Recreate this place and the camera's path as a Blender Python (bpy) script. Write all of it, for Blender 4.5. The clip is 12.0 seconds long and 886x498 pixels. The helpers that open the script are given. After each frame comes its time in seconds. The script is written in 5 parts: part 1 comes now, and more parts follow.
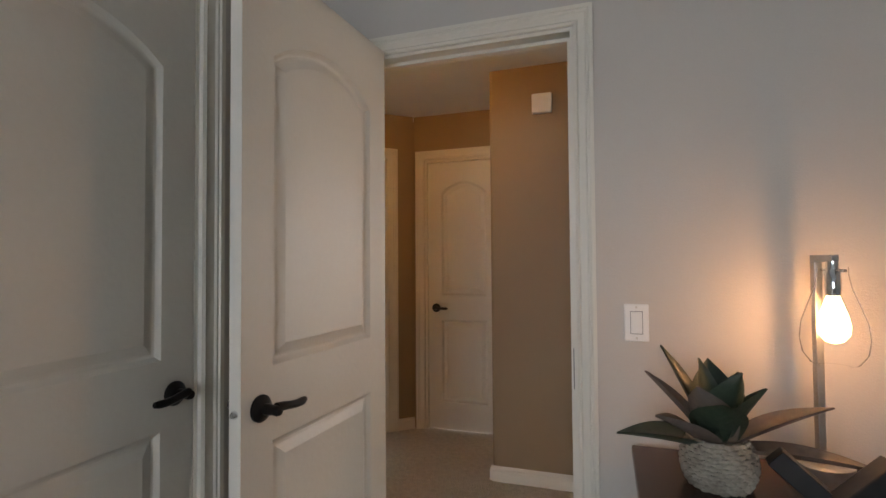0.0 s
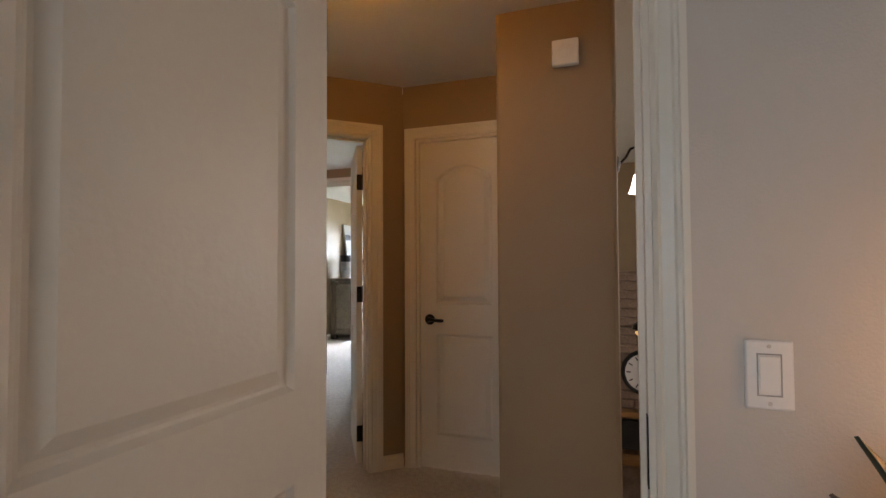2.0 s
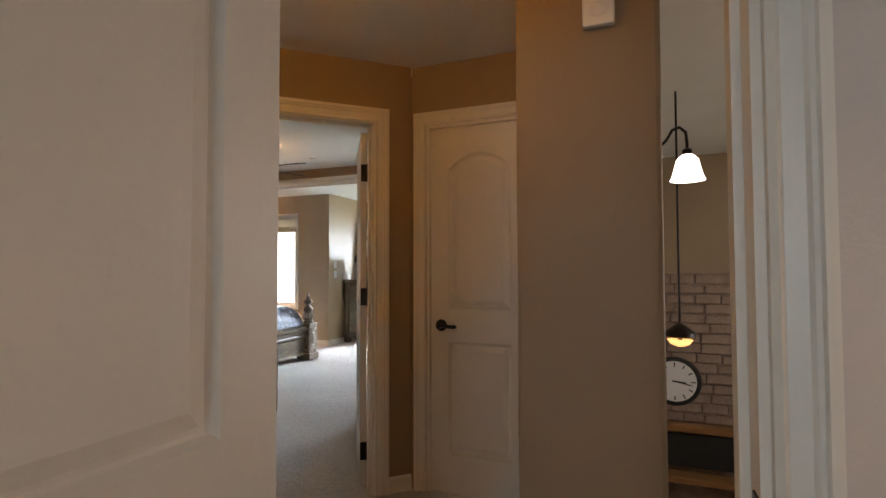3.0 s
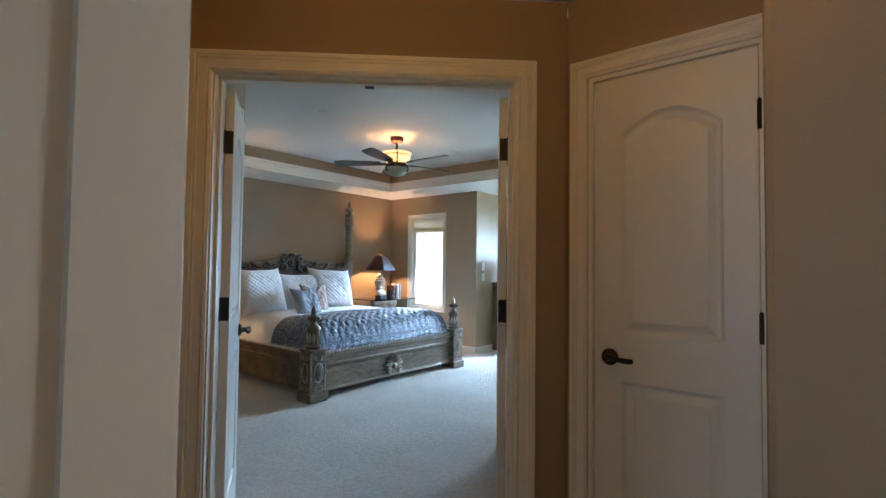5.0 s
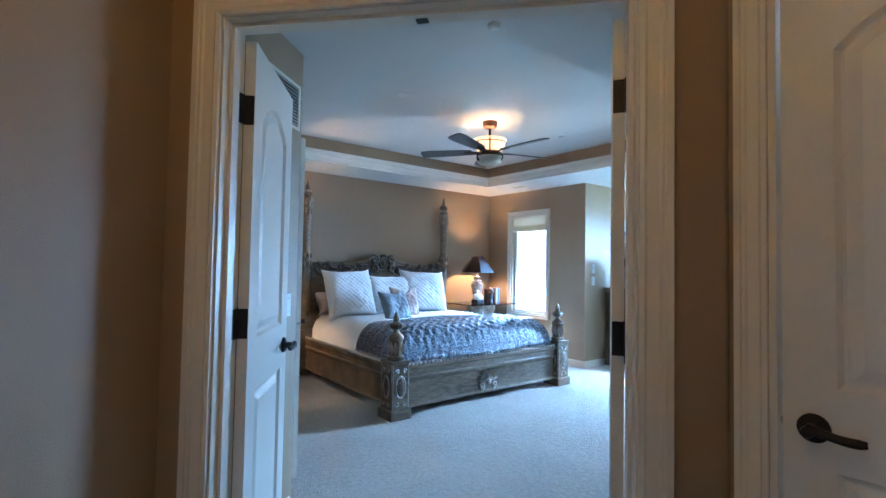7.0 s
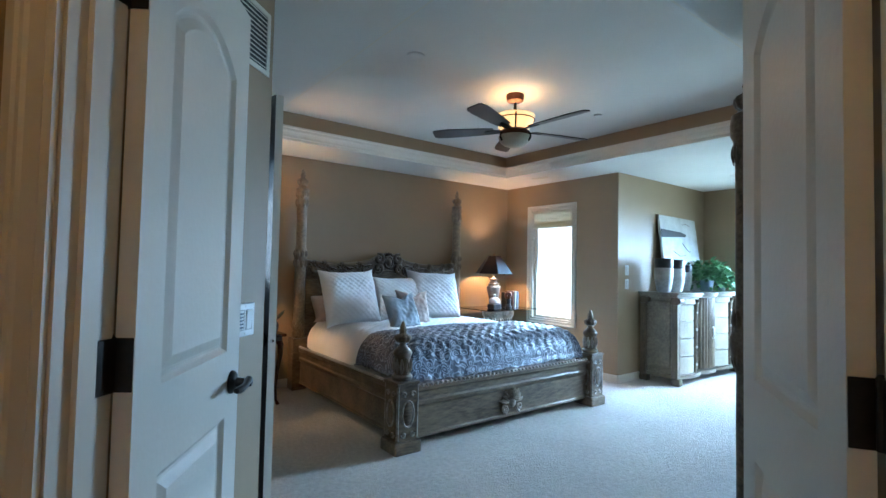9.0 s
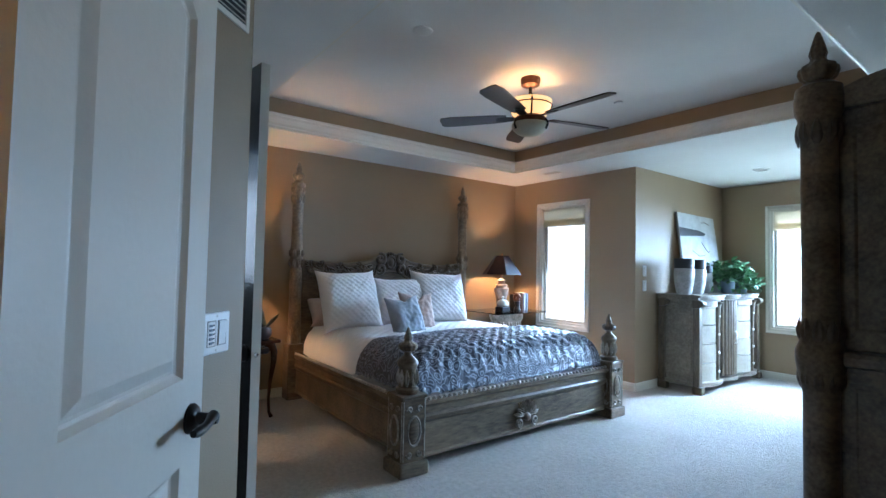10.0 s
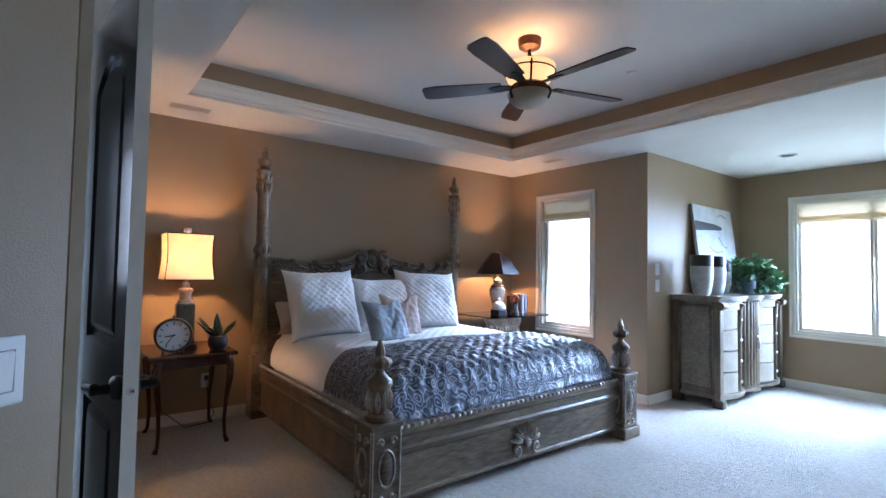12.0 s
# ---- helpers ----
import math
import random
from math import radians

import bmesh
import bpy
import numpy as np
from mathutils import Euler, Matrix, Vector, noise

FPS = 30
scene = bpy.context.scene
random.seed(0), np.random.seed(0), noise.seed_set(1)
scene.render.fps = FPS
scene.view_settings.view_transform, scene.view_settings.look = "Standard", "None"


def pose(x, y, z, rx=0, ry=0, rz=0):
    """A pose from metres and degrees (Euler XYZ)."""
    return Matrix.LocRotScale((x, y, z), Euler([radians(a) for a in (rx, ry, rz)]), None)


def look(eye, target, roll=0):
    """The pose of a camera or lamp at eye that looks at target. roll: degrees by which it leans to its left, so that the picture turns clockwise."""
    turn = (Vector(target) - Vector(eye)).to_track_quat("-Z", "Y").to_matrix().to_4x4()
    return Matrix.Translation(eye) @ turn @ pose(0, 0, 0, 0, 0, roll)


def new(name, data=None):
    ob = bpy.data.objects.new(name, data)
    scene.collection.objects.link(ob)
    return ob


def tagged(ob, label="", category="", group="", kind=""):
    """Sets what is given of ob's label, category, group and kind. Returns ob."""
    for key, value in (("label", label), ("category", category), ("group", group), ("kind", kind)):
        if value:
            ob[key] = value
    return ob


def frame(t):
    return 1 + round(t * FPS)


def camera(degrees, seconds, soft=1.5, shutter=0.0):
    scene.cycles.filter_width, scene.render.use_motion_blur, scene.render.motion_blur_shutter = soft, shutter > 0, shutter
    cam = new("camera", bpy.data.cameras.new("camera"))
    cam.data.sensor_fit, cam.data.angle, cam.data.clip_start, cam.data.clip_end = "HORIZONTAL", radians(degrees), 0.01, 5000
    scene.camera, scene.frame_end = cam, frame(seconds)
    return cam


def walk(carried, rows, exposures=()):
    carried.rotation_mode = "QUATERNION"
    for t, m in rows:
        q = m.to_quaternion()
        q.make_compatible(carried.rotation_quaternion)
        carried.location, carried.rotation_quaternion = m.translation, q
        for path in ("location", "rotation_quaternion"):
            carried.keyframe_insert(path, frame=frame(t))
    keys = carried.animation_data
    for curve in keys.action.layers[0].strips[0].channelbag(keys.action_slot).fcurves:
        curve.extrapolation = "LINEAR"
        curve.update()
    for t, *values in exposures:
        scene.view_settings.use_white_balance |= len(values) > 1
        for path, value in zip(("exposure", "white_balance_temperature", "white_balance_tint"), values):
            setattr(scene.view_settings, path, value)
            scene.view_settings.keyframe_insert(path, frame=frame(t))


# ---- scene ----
cam = camera(84.7, 12.0)
PATH = [
    (0, (0.009, -0.012, 1.274), (-0.625, 1.884, 1.328), -0.4),
    (0.5, (-0.031, 0.164, 1.262), (-0.67, 2.058, 1.316), -0.3),
    (1, (-0.105, 0.342, 1.269), (-0.746, 2.235, 1.327), -0.3),
    (1.5, (-0.136, 0.483, 1.265), (-0.785, 2.374, 1.327), -0.3),
    (2, (-0.153, 0.656, 1.272), (-0.804, 2.545, 1.333), -0.3),
    (2.5, (-0.173, 0.806, 1.266), (-0.848, 2.688, 1.332), -0.2),
    (2.7, (-0.189, 0.867, 1.258), (-0.883, 2.741, 1.325), -0.2),
    (4.3, (-0.417, 1.406, 1.28), (-1.417, 3.136, 1.354), 0.3),
    (4.5, (-0.437, 1.459, 1.284), (-1.518, 3.14, 1.356), 0.3),
    (5, (-0.512, 1.59, 1.275), (-1.779, 3.136, 1.346), 0.7),
    (5.5, (-0.609, 1.721, 1.282), (-1.982, 3.174, 1.354), 0.9),
    (6, (-0.693, 1.851, 1.275), (-2.135, 3.236, 1.345), 0.9),
    (6.5, (-0.766, 2.015, 1.29), (-2.289, 3.31, 1.36), 1.0),
    (7, (-0.864, 2.134, 1.284), (-2.438, 3.366, 1.354), 1.0),
    (7.2, (-0.917, 2.188, 1.281), (-2.509, 3.398, 1.352), 0.3),
    (8.8, (-1.402, 2.482, 1.296), (-2.998, 3.686, 1.365), 1.1),
    (9, (-1.483, 2.535, 1.273), (-3.076, 3.742, 1.347), 1.2),
    (9.5, (-1.661, 2.628, 1.27), (-3.255, 3.834, 1.344), 1.2),
    (10, (-1.794, 2.696, 1.269), (-3.387, 3.902, 1.346), 1.2),
    (10.5, (-1.887, 2.798, 1.266), (-3.475, 4.012, 1.342), 1.1),
    (11, (-1.982, 2.93, 1.27), (-3.569, 4.144, 1.348), 1.0),
    (11.5, (-2.075, 3.016, 1.267), (-3.661, 4.232, 1.347), 1.0),
    (12, (-2.203, 3.123, 1.258), (-3.791, 4.336, 1.335), 1.0),
]
EXPOSURES = [(0.0, 0.0, 7300, 21), (1.0, -0.14, 7500, 23), (2.5, -0.36, 7700, 24), (4.5, -0.32, 6250, 11), (5.5, -0.08, 5250, 8), (7.0, 0.08, 4650, 7), (9.0, -0.38, 5250, 5), (10.0, -0.52, 5400, 12), (12.0, -0.60, 5600, 21)]
walk(cam, [(t, look(eye, target, roll)) for t, eye, target, roll in PATH], EXPOSURES)

# ---- world and light ----
world = bpy.data.worlds.new("world")
scene.world = world
world.use_nodes = True
wn = world.node_tree.nodes
sky = wn.new("ShaderNodeTexSky")
sky.sky_type = "NISHITA"
sky.sun_disc = False
sky.sun_elevation, sky.sun_rotation = radians(42), radians(150)
wn["Background"].inputs["Strength"].default_value = 0.12
world.node_tree.links.new(sky.outputs["Color"], wn["Background"].inputs["Color"])


def area(name, eye, target, w, h, power, color, spread=180):
    d = bpy.data.lights.new(name, "AREA")
    d.shape, d.size, d.size_y, d.energy, d.color = "RECTANGLE", w, h, power, color
    d.spread = radians(spread)
    ob = new(name, d)
    ob.matrix_world = look(eye, target)
    return ob


def bulb(name, place, power, color, radius=0.03):
    d = bpy.data.lights.new(name, "POINT")
    d.energy, d.color, d.shadow_soft_size = power, color, radius
    ob = new(name, d)
    ob.location = place
    return ob


DAY = (0.51, 0.75, 1.0)
WARM = (1.0, 0.52, 0.21)
sun = new("sun", bpy.data.lights.new("sun", "SUN"))
sun.data.energy, sun.data.angle, sun.data.color = 2.5, radians(0.6), (1.0, 0.95, 0.88)
sun.matrix_world = look((-6, 22, 16), (-3.4, 9.5, 1.2))
area("daylight_stand_in", (-5.675, 7.60, 1.30), (-5.50, 6.5, 0.0), 0.55, 1.15, 115, DAY, 100)
area("daylight_stand_in", (-3.46, 9.70, 1.30), (-4.25, 7.85, 0.0), 1.3, 1.2, 325, DAY, 97)
area("lawn_light", (-3.46, 9.66, 1.20), (-3.65, 8.2, 2.3), 1.3, 1.1, 42, (0.66, 0.88, 0.88), 115)
# fill through the added east window, which is never in view
area("daylight_stand_in", (-1.78, 8.55, 1.30), (-3.3, 8.35, 0.3), 1.2, 1.2, 7, DAY, 110)
area("daylight_stand_in", (-5.40, 2.30, 1.6), (-3.4, 3.0, 1.2), 0.75, 0.95, 6, DAY)
area("daylight_stand_in", (-0.4, -2.6, 1.4), (0.15, 1.6, 1.45), 1.4, 1.3, 28, DAY)
# added fill: daylight as if from an unseen opening in the tall room
area("daylight_stand_in", (3.4, 6.2, 2.0), (-0.1, 5.4, 0.0), 1.6, 2.4, 2.5, DAY)
bulb("fan_bulb", (-4.222, 5.306, 2.50), 20, WARM, 0.08)
bulb("bedside_bulb", (-6.20, 6.96, 1.33), 56, WARM, 0.03)
bulb("bedside_bulb", (-6.20, 3.80, 1.30), 46, WARM, 0.03)
bulb("edison_bulb", (0.539, 1.431, 1.105), 2.1, (1.0, 0.55, 0.25), 0.009)
# warm fill for the hall, from an added lamp out of view
bulb("unseen_fill_bulb", (2.3, 3.75, 2.05), 9, (1.0, 0.58, 0.28), 0.12)
bulb("hall_bulb", (-1.15, 2.15, 2.32), 11.0, (1.0, 0.46, 0.06), 0.08)
bulb("sconce_bulb", (0.015, 3.40, 1.66), 2.5, (1.0, 0.66, 0.38), 0.03)

# ---- materials ----


def nodes_of(name):
    m = bpy.data.materials.new(name)
    m.use_nodes = True
    t = m.node_tree
    return m, t, t.nodes, t.links, t.nodes["Principled BSDF"]


def paint(name, a, b, rough=0.6, scale=3.0, grain=60.0, bump=0.05, metal=0.0, stretch=(1, 1, 1), fine=0.35, spec=0.5, sheen=0.0):
    """A surface with two scales of variation between colours a and b, and fine relief."""
    m, t, n, l, p = nodes_of(name)
    co = n.new("ShaderNodeTexCoord")
    mp = n.new("ShaderNodeMapping")
    mp.inputs["Scale"].default_value = stretch
    l.new(co.outputs["Object"], mp.inputs["Vector"])
    big, small = n.new("ShaderNodeTexNoise"), n.new("ShaderNodeTexNoise")
    for tex, s, d in ((big, scale, 4), (small, grain, 6)):
        tex.inputs["Scale"].default_value, tex.inputs["Detail"].default_value = s, d
        l.new(mp.outputs["Vector"], tex.inputs["Vector"])
    mix = n.new("ShaderNodeMix")
    mix.data_type = "FLOAT"
    mix.inputs[0].default_value = fine
    l.new(big.outputs["Fac"], mix.inputs[2])
    l.new(small.outputs["Fac"], mix.inputs[3])
    ramp = n.new("ShaderNodeValToRGB")
    ramp.color_ramp.elements[0].position, ramp.color_ramp.elements[1].position = 0.32, 0.68
    ramp.color_ramp.elements[0].color, ramp.color_ramp.elements[1].color = (*a, 1), (*b, 1)
    l.new(mix.outputs[0], ramp.inputs["Fac"])
    l.new(ramp.outputs["Color"], p.inputs["Base Color"])
    bp = n.new("ShaderNodeBump")
    bp.inputs["Strength"].default_value, bp.inputs["Distance"].default_value = min(1.0, bump * 4), 0.004
    l.new(small.outputs["Fac"], bp.inputs["Height"])
    l.new(bp.outputs["Normal"], p.inputs["Normal"])
    p.inputs["Roughness"].default_value, p.inputs["Metallic"].default_value = rough, metal
    p.inputs["Specular IOR Level"].default_value = spec
    p.inputs["Sheen Weight"].default_value = sheen
    return m


def glow(name, color, strength, base=(0.8, 0.75, 0.65)):
    m, t, n, l, p = nodes_of(name)
    p.inputs["Base Color"].default_value = (*base, 1)
    p.inputs["Emission Color"].default_value = (*color, 1)
    p.inputs["Emission Strength"].default_value = strength
    return m


def glass(name, tint=(1, 1, 1), rough=0.0, ior=1.45):
    m, t, n, l, p = nodes_of(name)
    p.inputs["Base Color"].default_value = (*tint, 1)
    p.inputs["Transmission Weight"].default_value = 1.0
    p.inputs["Roughness"].default_value, p.inputs["IOR"].default_value = rough, ior
    return m


def carpet_mat():
    m = paint("carpet", (0.46, 0.42, 0.36), (0.67, 0.62, 0.545), 0.95, 1.6, 34, 0.25, fine=0.6, spec=0.1, sheen=0.2)
    t = m.node_tree
    n, l, p = t.nodes, t.links, t.nodes["Principled BSDF"]
    co = n.new("ShaderNodeTexCoord")
    wob, vor = n.new("ShaderNodeTexNoise"), n.new("ShaderNodeTexVoronoi")
    wob.inputs["Scale"].default_value, wob.inputs["Detail"].default_value = 13.0, 7
    vor.inputs["Scale"].default_value = 120.0
    l.new(co.outputs["Object"], wob.inputs["Vector"])
    l.new(co.outputs["Object"], vor.inputs["Vector"])
    add = n.new("ShaderNodeMath")
    add.operation = "MULTIPLY_ADD"
    l.new(wob.outputs["Fac"], add.inputs[0])
    add.inputs[1].default_value = 2.2
    l.new(vor.outputs["Distance"], add.inputs[2])
    bp = n.new("ShaderNodeBump")
    bp.inputs["Strength"].default_value, bp.inputs["Distance"].default_value = 0.75, 0.016
    l.new(add.outputs[0], bp.inputs["Height"])
    l.new(bp.outputs["Normal"], p.inputs["Normal"])
    return m


def quilt_mat(name, a, b, c):
    """Embroidered spread: curling paisley lines over diamond quilting."""
    m, t, n, l, p = nodes_of(name)
    co = n.new("ShaderNodeTexCoord")
    wob = n.new("ShaderNodeTexNoise")
    wob.inputs["Scale"].default_value, wob.inputs["Detail"].default_value = 4.5, 2
    l.new(co.outputs["Object"], wob.inputs["Vector"])
    vm = n.new("ShaderNodeMix")
    vm.data_type = "VECTOR"
    vm.inputs[0].default_value = 0.2
    l.new(co.outputs["Object"], vm.inputs[4])
    l.new(wob.outputs["Color"], vm.inputs[5])
    vor = n.new("ShaderNodeTexVoronoi")
    vor.inputs["Scale"].default_value = 16.0
    l.new(vm.outputs[1], vor.inputs["Vector"])
    sine = n.new("ShaderNodeMath")
    sine.operation = "MULTIPLY"
    sine.inputs[1].default_value = 25.0
    l.new(vor.outputs["Distance"], sine.inputs[0])
    sn = n.new("ShaderNodeMath")
    sn.operation = "SINE"
    l.new(sine.outputs[0], sn.inputs[0])
    ramp = n.new("ShaderNodeValToRGB")
    e = ramp.color_ramp.elements
    e[0].position, e[0].color = 0.2, (*a, 1)
    e[1].position, e[1].color = 0.9, (*b, 1)
    mid = e.new(0.55)
    mid.color = (*c, 1)
    l.new(sn.outputs[0], ramp.inputs["Fac"])
    l.new(ramp.outputs["Color"], p.inputs["Base Color"])
    bp = n.new("ShaderNodeBump")
    bp.inputs["Strength"].default_value, bp.inputs["Distance"].default_value = 0.16, 0.004
    l.new(sn.outputs[0], bp.inputs["Height"])
    l.new(bp.outputs["Normal"], p.inputs["Normal"])
    p.inputs["Roughness"].default_value, p.inputs["Sheen Weight"].default_value = 0.40, 0.2
    return m


M_WALL = paint("tan_wall_paint", (0.285, 0.203, 0.119), (0.325, 0.233, 0.139), 0.55, 1.5, 220, 0.06)
M_GREY = paint("greige_wall_paint", (0.55, 0.51, 0.46), (0.58, 0.54, 0.49), 0.55, 1.5, 220, 0.06)
M_CEIL = paint("ceiling_paint", (0.70, 0.69, 0.66), (0.76, 0.75, 0.72), 0.85, 2, 120, 0.12)
M_TRIM = paint("cream_trim_paint", (0.71, 0.67, 0.58), (0.74, 0.70, 0.61), 0.38, 2, 90, 0.008)
M_DOOR = paint("cream_door_paint", (0.66, 0.625, 0.55), (0.70, 0.665, 0.59), 0.38, 2, 60, 0.05)
M_ESPRESSO = paint("dark_espresso_gloss", (0.010, 0.008, 0.008), (0.02, 0.016, 0.014), 0.22, 3, 40, 0.04)
M_CARPET = carpet_mat()
M_BRONZE = paint("dark_bronze", (0.012, 0.010, 0.009), (0.03, 0.025, 0.022), 0.32, 8, 60, 0.04, 0.7)
M_BLACK = paint("black_paint", (0.010, 0.010, 0.010), (0.02, 0.02, 0.02), 0.35, 8, 60, 0.03)
M_WHITE = paint("white_plastic", (0.78, 0.77, 0.74), (0.82, 0.81, 0.78), 0.35, 5, 80, 0.01)
M_BED = paint("antiqued_grey_wood", (0.036, 0.025, 0.016), (0.235, 0.172, 0.108), 0.32, 2.6, 22, 0.10, stretch=(3, 0.6, 3), fine=0.5)
M_CARVE = paint("silvered_carving", (0.13, 0.11, 0.09), (0.58, 0.53, 0.46), 0.28, 14, 60, 0.15, 0.5, fine=0.5)
M_CARVE2 = paint("dark_carved_walnut", (0.035, 0.025, 0.017), (0.17, 0.13, 0.09), 0.32, 9, 50, 0.12, 0.1, fine=0.5)
M_POST = paint("worn_gilt_post", (0.10, 0.072, 0.045), (0.30, 0.225, 0.145), 0.4, 5, 40, 0.12, 0.15, fine=0.5)
M_NAIL = paint("pewter", (0.55, 0.52, 0.47), (0.75, 0.71, 0.65), 0.3, 10, 60, 0.02, 0.6)
M_SHEET = paint("white_linen", (0.82, 0.81, 0.80), (0.87, 0.86, 0.85), 0.85, 6, 160, 0.06, sheen=0.3)
M_BLUSH = paint("blush_linen", (0.55, 0.42, 0.36), (0.62, 0.49, 0.43), 0.8, 6, 160, 0.06, sheen=0.2)
M_SLATE = paint("slate_blue_velvet", (0.17, 0.20, 0.23), (0.26, 0.29, 0.33), 0.6, 8, 60, 0.08, sheen=0.6)
M_SPREAD = quilt_mat("grey_paisley_spread", (0.050, 0.060, 0.090), (0.27, 0.295, 0.37), (0.15, 0.168, 0.22))
M_DRESS = paint("washed_grey_wood", (0.09, 0.07, 0.047), (0.26, 0.215, 0.155), 0.5, 4, 40, 0.12, fine=0.5)
M_DRAWER = paint("cream_lacquer", (0.30, 0.255, 0.19), (0.42, 0.365, 0.285), 0.45, 6, 50, 0.06)
M_GLAZE = paint("brown_glazed_wood", (0.038, 0.026, 0.014), (0.165, 0.12, 0.07), 0.42, 5, 36, 0.12, stretch=(3, 3, 0.6), fine=0.5)
M_MIRR = paint("antiqued_mirror", (0.09, 0.10, 0.08), (0.20, 0.21, 0.17), 0.16, 5, 40, 0.02, 0.5)
M_MAHOG = paint("dark_mahogany", (0.035, 0.014, 0.008), (0.085, 0.035, 0.018), 0.22, 3, 30, 0.05, stretch=(1, 6, 6))
M_STEEL = paint("brushed_steel", (0.45, 0.44, 0.42), (0.6, 0.58, 0.55), 0.3, 10, 90, 0.03, 0.9)
M_CHROME = paint("chrome", (0.7, 0.7, 0.7), (0.78, 0.78, 0.78), 0.1, 4, 30, 0.0, 1.0)
M_LEAF = paint("dark_succulent_leaf", (0.018, 0.035, 0.022), (0.05, 0.075, 0.045), 0.4, 9, 70, 0.06)
M_LEAF2 = paint("ivy_leaf", (0.025, 0.085, 0.028), (0.10, 0.24, 0.08), 0.4, 12, 70, 0.05)
M_LEAF3 = paint("dusty_leaf_underside", (0.13, 0.10, 0.085), (0.21, 0.165, 0.13), 0.55, 9, 70, 0.06)
M_ROPE = paint("grey_rope", (0.20, 0.175, 0.135), (0.44, 0.40, 0.33), 0.85, 20, 120, 0.2)
M_BLADE = paint("dark_walnut_blade", (0.025, 0.018, 0.014), (0.06, 0.045, 0.035), 0.3, 3, 40, 0.05)
M_COPPER = paint("oiled_copper", (0.09, 0.04, 0.025), (0.15, 0.07, 0.04), 0.35, 8, 50, 0.05, 0.7)
M_SHADE = paint("dark_plum_shade", (0.008, 0.005, 0.007), (0.018, 0.012, 0.014), 0.5, 8, 120, 0.04, spec=0.25)
M_URN = paint("marbled_cream_ceramic", (0.16, 0.10, 0.065), (0.50, 0.40, 0.31), 0.3, 9, 40, 0.05)
M_CERAM = paint("cream_ceramic", (0.55, 0.50, 0.43), (0.70, 0.65, 0.57), 0.25, 8, 40, 0.03)
M_STONEV = paint("mottled_grey_ceramic", (0.24, 0.24, 0.23), (0.46, 0.45, 0.43), 0.5, 11, 50, 0.1)
M_POT = paint("blue_grey_pot", (0.10, 0.14, 0.18), (0.20, 0.25, 0.30), 0.4, 8, 40, 0.05)
M_CANVAS = paint("pale_painting", (0.38, 0.38, 0.365), (0.60, 0.60, 0.58), 0.8, 7, 60, 0.06)
M_DIAL = paint("clock_dial", (0.72, 0.71, 0.68), (0.78, 0.77, 0.74), 0.4, 5, 60, 0.01)
M_STONE = paint("ledge_stone", (0.15, 0.095, 0.065), (0.34, 0.25, 0.19), 0.8, 5, 30, 0.25)
M_OAK = paint("golden_oak", (0.22, 0.10, 0.035), (0.34, 0.17, 0.06), 0.35, 3, 30, 0.06, stretch=(1, 8, 8))
M_BLIND = paint("cream_roman_shade", (0.52, 0.48, 0.40), (0.58, 0.54, 0.46), 0.8, 5, 130, 0.05)


def let_light_through(mat, colour, share):
    """Mixes a translucent share into a cloth."""
    t = mat.node_tree
    mix, tr = t.nodes.new("ShaderNodeMixShader"), t.nodes.new("ShaderNodeBsdfTranslucent")
    tr.inputs["Color"].default_value, mix.inputs[0].default_value = (*colour, 1), share
    t.links.new(t.nodes["Principled BSDF"].outputs[0], mix.inputs[1])
    t.links.new(tr.outputs[0], mix.inputs[2])
    t.links.new(mix.outputs[0], t.nodes["Material Output"].inputs["Surface"])


let_light_through(M_BLIND, (0.90, 0.85, 0.74), 0.8)
M_GLASS = glass("clear_glass")
M_THIN = glass("thin_blown_glass", (1, 1, 1), 0.0, 1.045)
M_SMOKE = glass("smoked_glass", (0.12, 0.14, 0.15))
M_FILAMENT = glow("lit_bulb", (1.0, 0.55, 0.22), 14)
M_BOWL = glow("lit_amber_glass", (1.0, 0.55, 0.20), 2.2, (0.6, 0.45, 0.25))
M_BOWL2 = paint("frosted_amber_glass", (0.42, 0.38, 0.28), (0.52, 0.47, 0.36), 0.35, 6, 40, 0.02)
M_LSHADE = paint("linen_shade", (0.62, 0.50, 0.36), (0.70, 0.57, 0.42), 0.9, 6, 160, 0.04)
M_SCONCE = glow("lit_frosted_glass", (0.95, 0.95, 1.0), 6)


